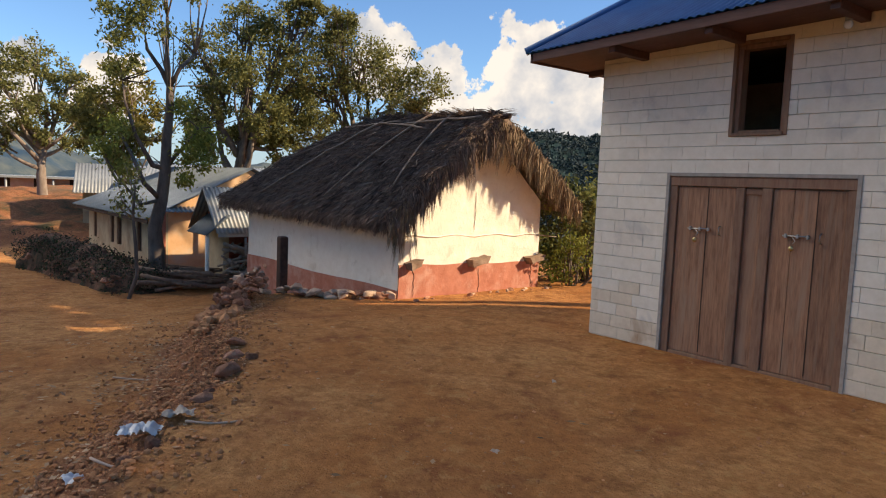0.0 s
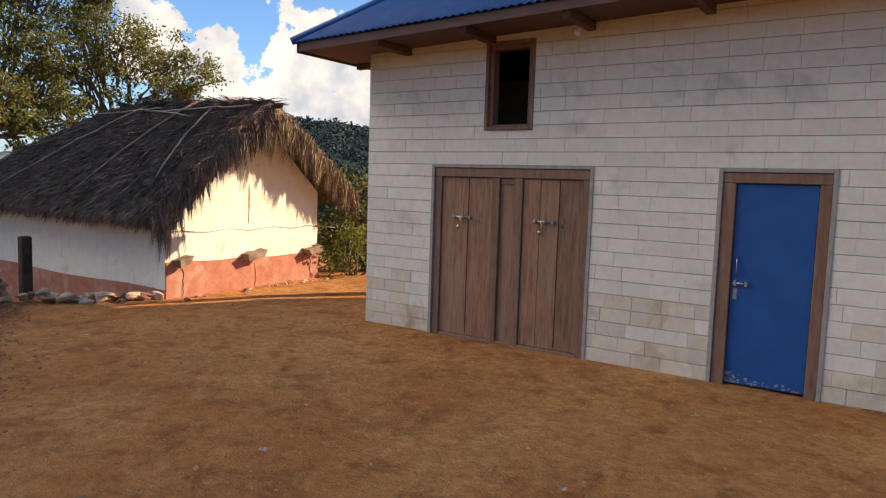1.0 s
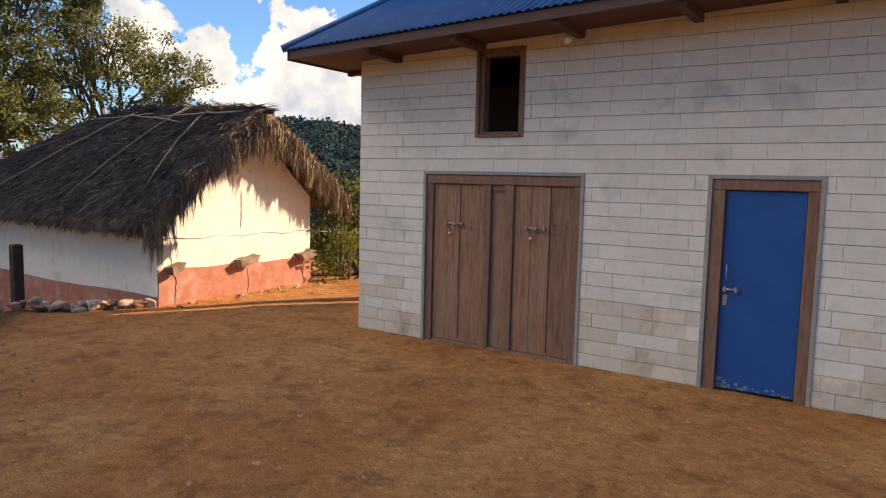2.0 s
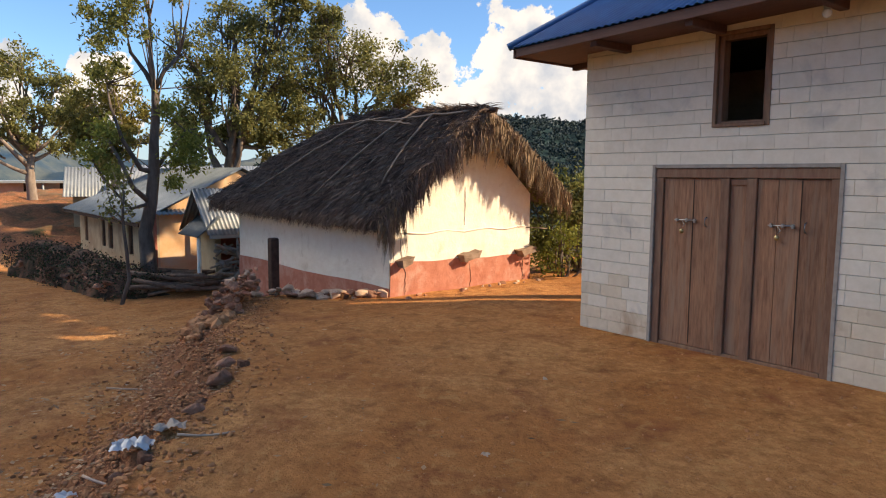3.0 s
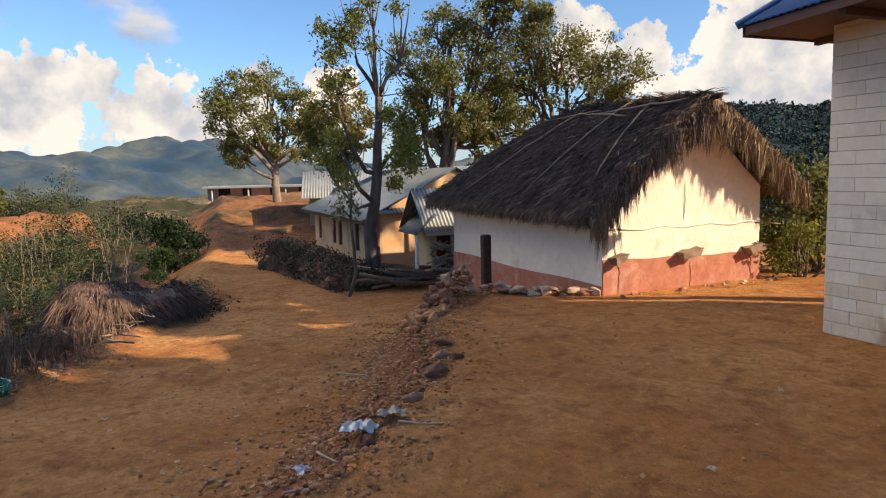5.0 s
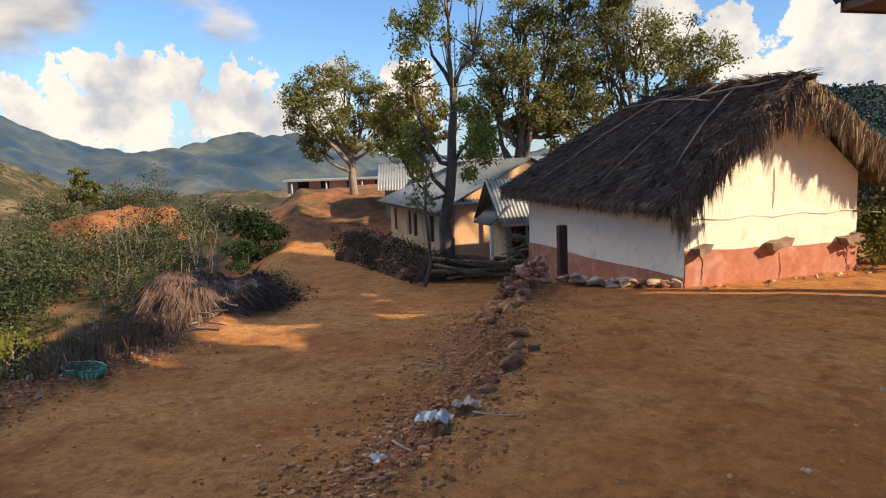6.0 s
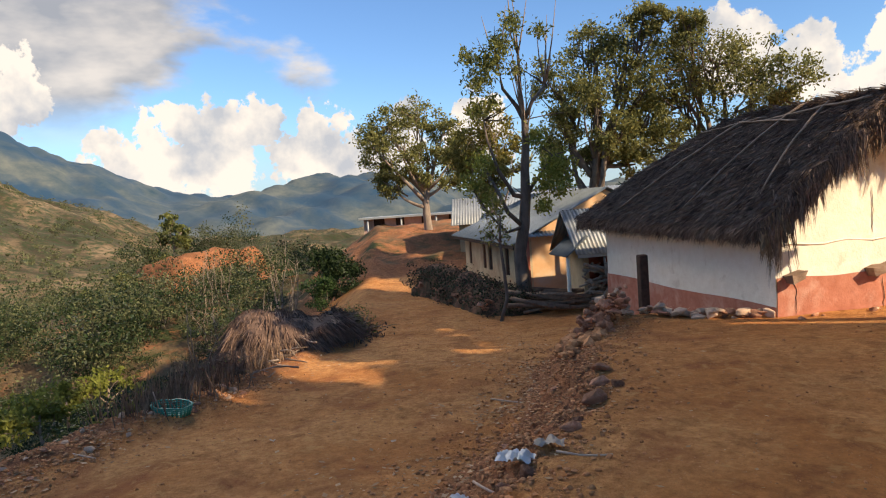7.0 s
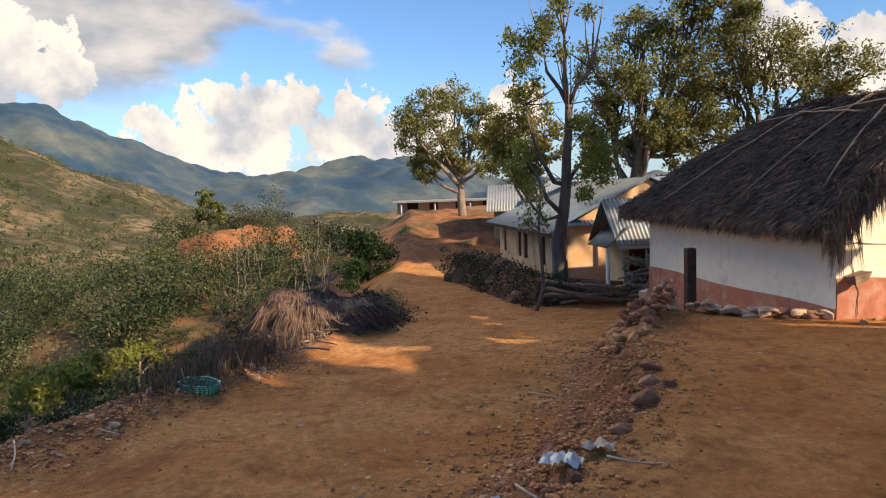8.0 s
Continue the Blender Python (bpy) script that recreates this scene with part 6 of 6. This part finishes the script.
        spots.append(((x, y, ground_z(x, y) - 0.05), (rnd.gauss(0, .5), rnd.gauss(0, .5), 1), rnd.uniform(.25, .8), rnd.uniform(.006, .018), rnd.uniform(0, .6)))
    strands("slope_stalks", spots, M_BRUSH, "dark tangled dead stalks on the slope", "dry plants")
    # brush pile beyond the heap: tangled cut branches and leaves
    spots, cs = [], []
    for _ in range(2400):
        x, y = rnd.gauss(-10.9, .85), rnd.gauss(-6.95, .36)
        z = ground_z(x, y) + rnd.random() * 0.62 * math.exp(-((x + 10.9) / 1.1) ** 2 - ((y + 6.95) / .5) ** 2)
        if rnd.random() < 0.55:
            spots.append(((x, y, z), (rnd.gauss(0, 1), rnd.gauss(0, 1), rnd.gauss(0.1, .45)), rnd.uniform(.2, .7), rnd.uniform(.006, .016), rnd.uniform(0, .15)))
        else:
            cs += [(x + rnd.gauss(0, .06), y + rnd.gauss(0, .06), z + rnd.gauss(0.03, .05)) for _ in range(3)]
    ob = new("brush_leaves", leaves_mesh("brush_leaves", cs, [rnd.uniform(.06, .14) for _ in cs], M_DEAD, 17))
    tagged(ob, "withered leaves among the cut brush", "brush", kind="stuff")
    strands("brush_pile", spots, M_BRUSH, "dark pile of cut brush and leaves", "brush")
    cs = []
    for _ in range(3000):
        x, y = rnd.gauss(-12.2, 1.1), rnd.gauss(-6.9, .35)
        cs.append((x, y, ground_z(x, y) + abs(rnd.gauss(0.15, .16))))
    tagged(new("verge_herbs", leaves_mesh("verge_herbs", cs, [rnd.uniform(.06, .14) for _ in cs], M_LEAF, 15, 0.25)), "low dark green herbs on the road verge", "shrub", kind="stuff")
    cs = []
    for _ in range(1100):
        s = rnd.random()
        x, y = -3.9 - 2.2 * s + rnd.gauss(0, .3), -9.9 + 1.2 * s - abs(rnd.gauss(0, .45))
        cs.append((x, y, ground_z(x, y) + abs(rnd.gauss(0.05, .12))))
    tagged(new("slope_grass", leaves_mesh("slope_grass", cs, [rnd.uniform(.06, .16) for _ in cs], M_LEAF_LIME, 16, 0.25)), "fresh green grass below the road edge", "grass", kind="stuff")


M_BRUSH = mat("brush", (0.13, 0.090, 0.062), (0.31, 0.23, 0.16), 6, 0.9, 0.2, 40, rand=0.5, island=True, coord="World")
build_hay()


def build_basket():
    x, y = -3.72, -9.16
    z = ground_z(x, y)
    t = thing("green_basket", "torn green plastic basket on the road verge", "basket", (x, y, z))
    t.rotation_euler, t.scale = (0.1, 0.06, 1.2), (0.85, 0.8, 0.55)
    n = 26
    for k in range(5):
        pts = [(0.27 * math.cos(6.2832 * i / n) * (1 + 0.05 * k), 0.17 * math.sin(6.2832 * i / n) * (1 + 0.05 * k), 0.02 + 0.055 * k + 0.012 * math.sin(i * 1.3)) for i in range(n + 1)]
        part("hoop", tube(pts, [0.012 if k < 4 else 0.018] * (n + 1), 5), M_GREEN, t)
    for i in range(n):
        a = 6.2832 * i / n
        part("slat", tube([(0.27 * math.cos(a), 0.17 * math.sin(a), 0), (0.33 * math.cos(a), 0.21 * math.sin(a), 0.25 + 0.02 * math.sin(i * 2.1))], [0.017, 0.015], 5), M_GREEN, t)
    part("base", tube([(0, 0, 0.0), (0, 0, 0.02)], [0.2, 0.2], 16), M_GREEN, t)
    part("stick", tube([(-0.22, 0.02, 0), (-0.33, 0.05, 0.5)], [0.012, 0.009], 6), M_STRAWPOLE, t, "pale upright stick")


M_GREEN = mat("green_plastic", (0.012, 0.19, 0.12), (0.025, 0.29, 0.19), 6, 0.5, 0.1)
M_STRAWPOLE = mat("pale_stick", (0.45, 0.30, 0.20), (0.55, 0.40, 0.28), 8, 0.8, 0.2)
build_basket()


def build_litter():
    rnd = random.Random(29)

    def crumple(name, x, y, lx, ly, rot, material, label, lift, amp):
        bm = bmesh.new()
        bmesh.ops.create_grid(bm, x_segments=22, y_segments=14, size=0.5)
        for v in bm.verts:
            r = 1 - 0.35 * abs(noise.noise(Vector((v.co.x * 5, v.co.y * 5, rot))))
            v.co = Vector((v.co.x * lx * r, v.co.y * ly * r, 0))
            v.co.z = amp * (abs(noise.noise(v.co * 9 + Vector((rot, 0, 0)))) + 0.6 * abs(noise.noise(v.co * 22)))
        turned(bm, Matrix.Translation((x, y, ground_z(x, y) + lift)) @ Matrix.Rotation(rot, 4, "Z"))
        for f in bm.faces:
            f.smooth = True
        return bare(name, bm, material, label, "litter")

    crumple("plastic_bag", 0.58, -5.74, 0.30, 0.20, 0.9, M_BAG, "crumpled white plastic bag on the gravel edge", 0.03, 0.09)
    crumple("paper_scrap", 0.52, -5.46, 0.26, 0.16, 1.2, M_PAPER, "dusty pale scrap of sacking beside the bag", 0.02, 0.07)
    crumple("plastic_scrap", 0.72, -6.22, 0.16, 0.12, 0.2, M_BAG, "small torn scrap of white plastic", 0.02, 0.07)
    for k, (x, y) in enumerate(((4.3, -3.2), (5.2, -3.35), (2.4, -3.9), (3.1, -5.2), (-2.9, -4.9), (-0.8, -7.3), (-2.2, -7.8), (1.4, -2.2), (4.6, -1.2), (0.3, -8.2), (-1.6, -6.5))):
        crumple("leaf_scrap", x, y, rnd.uniform(.04, .09), rnd.uniform(.03, .06), k * 1.7, M_PAPER, "small pale dry leaf on the earth", 0.012, 0.03)
    for k, (x, y, a, ln) in enumerate(((0.76, -5.27, 1.05, 0.42), (0.95, -6.0, 0.5, 0.5), (0.5, -5.6, 2.2, 0.35), (-2.6, -4.85, 0.9, 0.75), (1.2, -6.3, 1.4, 0.3), (-1.6, -10.4, 0.4, 0.9), (-2.4, -9.9, 0.9, 0.7), (-0.9, -10.9, 0.6, 0.8))):
        d = Vector((math.cos(a), math.sin(a), 0)) * ln / 2
        z = ground_z(x, y) + 0.018
        bare("stick", tube(limb(Vector((x, y, z)) - d, Vector((x, y, z)) + d, .02, rnd, 5), [.010, .010, .009, .009, .008, .006], 6), M_STRAWPOLE, "thin pale stick lying on the ground", "stick", group="loose sticks")


M_LITTER = mat("leaf_litter", (0.24, 0.125, 0.06), (0.52, 0.34, 0.19), 2, 0.9, 0, rand=0.5, island=True, coord="World")


def build_leaf_litter():
    """Dry leaves and chips blown along the road and the yard."""
    rng = np.random.default_rng(43)
    x, y = rng.uniform(-13, 4, 30000), rng.uniform(-11.5, -2.5, 30000)
    v, d = -side_of(VERGE, x, y), side_of(TERRACE, x, y)
    thick = np.exp(-((d + 1.0) / 0.9) ** 2) + np.exp(-((v - 0.1) / 0.6) ** 2) + 0.05
    keep = (v < 1.0) & (rng.random(30000) < thick) & (wobble(x, y, 2.2, 21) > rng.uniform(-.6, .5, 30000))
    x, y = x[keep][:3600], y[keep][:3600]
    cs = np.stack([x, y, land(x, y) + rng.uniform(.004, .02, len(x))], -1)
    ss = 0.025 + 0.075 * rng.random(len(x)) ** 2
    ob = new("leaf_litter", leaves_mesh("leaf_litter", cs, ss, M_LITTER, 44, 0.55, flat=0.88, droop=0.0))
    tagged(ob, "dry brown leaves and chips strewn along the road", "leaf litter", kind="stuff")


build_leaf_litter()
M_BAG = mat("white_plastic", (0.58, 0.53, 0.46), (0.72, 0.67, 0.60), 12, 0.35, 0.2, 40)
M_PAPER = mat("sacking", (0.40, 0.30, 0.21), (0.52, 0.41, 0.31), 12, 0.9, 0.4, 60)
build_litter()


# ---- the valley's growth ----
def clumps(name, spots, material, label, per, seed, leaf):
    """Scrub: tufts of leaves at (x, y, radius, height)."""
    rng = np.random.default_rng(seed)
    s = np.array(spots)
    z = land(s[:, 0], s[:, 1])
    n = len(s)
    g = rng.normal(size=(n, per, 3)) * (0.42, 0.42, 0.22)
    lump = rng.normal(size=(n, 5, 3)) * (0.42, 0.42, 0.18)
    pick = rng.integers(0, 5, (n, per))
    g = g * 0.45 + np.take_along_axis(lump, pick[..., None], 1)
    c = np.stack([s[:, None, 0] + g[..., 0] * s[:, None, 2], s[:, None, 1] + g[..., 1] * s[:, None, 2], z[:, None] + s[:, None, 3] * np.clip(0.55 + g[..., 2], 0.02, 1.3)], -1).reshape(-1, 3)
    size = (s[:, None, 2] * leaf * rng.uniform(0.6, 1.4, (n, per))).ravel()
    tagged(new(name, leaves_mesh(name, c, size, material, seed, 0.6)), label, "scrub", kind="stuff")


def build_valley():
    rnd = random.Random(37)

    def pick(n, y0, y1, r0, r1, r_lo, r_hi, tall=1.2, keep=0.0, clear=1.5):
        rng = np.random.default_rng(n)
        m = n * 8
        yaw, d = np.radians(rng.uniform(y0, y1, m)), r0 * (r1 / r0) ** rng.random(m)
        x, y = EYE[0] - np.sin(yaw) * d, EYE[1] + np.cos(yaw) * d
        ok = (-side_of(VERGE, x, y) > clear) & (wobble(x / d ** 0.5, y / d ** 0.5, 6.0, 1.0) > keep)
        r = rng.uniform(r_lo, r_hi, m)
        return np.stack([x, y, r, r * tall * rng.uniform(.7, 1.3, m)], -1)[ok][:n]

    clumps("slope_scrub", pick(1500, 93, 128, 10.5, 36, 0.25, 0.65, 0.9, -0.55, 0.9), M_LEAF_MANGO, "dark green scrub on the slope below the road", 220, 1, 0.11)
    clumps("slope_scrub", pick(260, 95, 128, 12, 36, 0.18, 0.45, 0.9, clear=1.6), M_LEAF_DARK, "green scrub on the slope below the road", 170, 2, 0.11)
    clumps("dead_scrub", pick(420, 93, 128, 10.5, 40, 0.2, 0.5, 0.7, clear=0.9), M_DEAD, "dead brown scrub on the slope below the road", 80, 12, 0.14)
    clumps("valley_scrub", pick(600, 92, 128, 34, 110, 0.7, 1.7, 1.7, 0.0, 6), M_LEAF_HILL, "olive bushes and small trees in the valley", 230, 3, 0.095)
    clumps("valley_scrub", pick(600, 92, 128, 34, 120, 0.7, 1.8, 1.8, 0.0, 6), M_LEAF_MANGO, "dark bushes and small trees in the valley", 230, 4, 0.095)
    clumps("hill_scrub", pick(1500, 88, 128, 110, 560, 1.0, 2.8, 1.3, -0.25, 5), M_LEAF_HILL, "scattered olive trees on the hillside", 30, 5, 0.36)
    clumps("hill_scrub", pick(1300, 88, 128, 130, 620, 0.9, 2.4, 1.3, 0.0, 5), M_LEAF_HILL, "scattered dark trees on the hillside", 30, 6, 0.36)
    woods = []
    for _ in range(5200):
        x, y = P(rnd.uniform(24, 66), rnd.uniform(230, 560))
        r = rnd.uniform(1.6, 3.4)
        woods.append((x, y, r, r * 1.3))
    clumps("mountain_woods", woods, M_WOODS, "dense dark woods on the mountainside, tinted with painted blue haze", 26, 7, 0.5)


build_valley()
for k, (yw, d, r) in enumerate(((101.5, 62, 1.5), (103, 66, 1.6), (100.4, 70, 1.3), (105, 58, 1.2), (107.5, 75, 1.6))):
    x, y = P(yw, d)
    lb = [(random.Random(k * 5 + i).uniform(-.6, .6) * r, random.Random(k * 3 + i).uniform(-.6, .6) * r, r * (0.7 + 0.32 * i), r * 0.5, 0.9) for i in range(5)]
    tree("valley_tree", "green tree among the valley scrub", x, y, r * 0.9, 0.16, lb, 90 + k, (M_LEAF, M_LEAF_OLIVE)[k % 2], M_BARK_PALE, 0.36, 260, 4)
# bare grey saplings
for k in range(16):
    rnd = random.Random(200 + k)
    yw, d = rnd.uniform(93, 106), rnd.uniform(28, 50)
    x, y = P(yw, d)
    t = thing("bare_sapling", "bare pale grey sapling on the slope", "tree", (x, y, ground_z(x, y)), "bare saplings")
    for j in range(3):
        q = Vector((rnd.uniform(-.7, .7), rnd.uniform(-.7, .7), rnd.uniform(1.6, 3.4)))
        part("stem", tube(limb((0, 0, -.1), q, .2, rnd, 5), [.028, .025, .022, .018, .012, .006], 5), M_BARK_PALE, t)
        for i in range(4):
            a = q * rnd.uniform(.45, .9)
            part("twig", tube([a, a + Vector((rnd.gauss(0, .3), rnd.gauss(0, .3), rnd.uniform(.2, .6)))], [.012, .004], 4), M_BARK_PALE, t)

build_blocks(house)
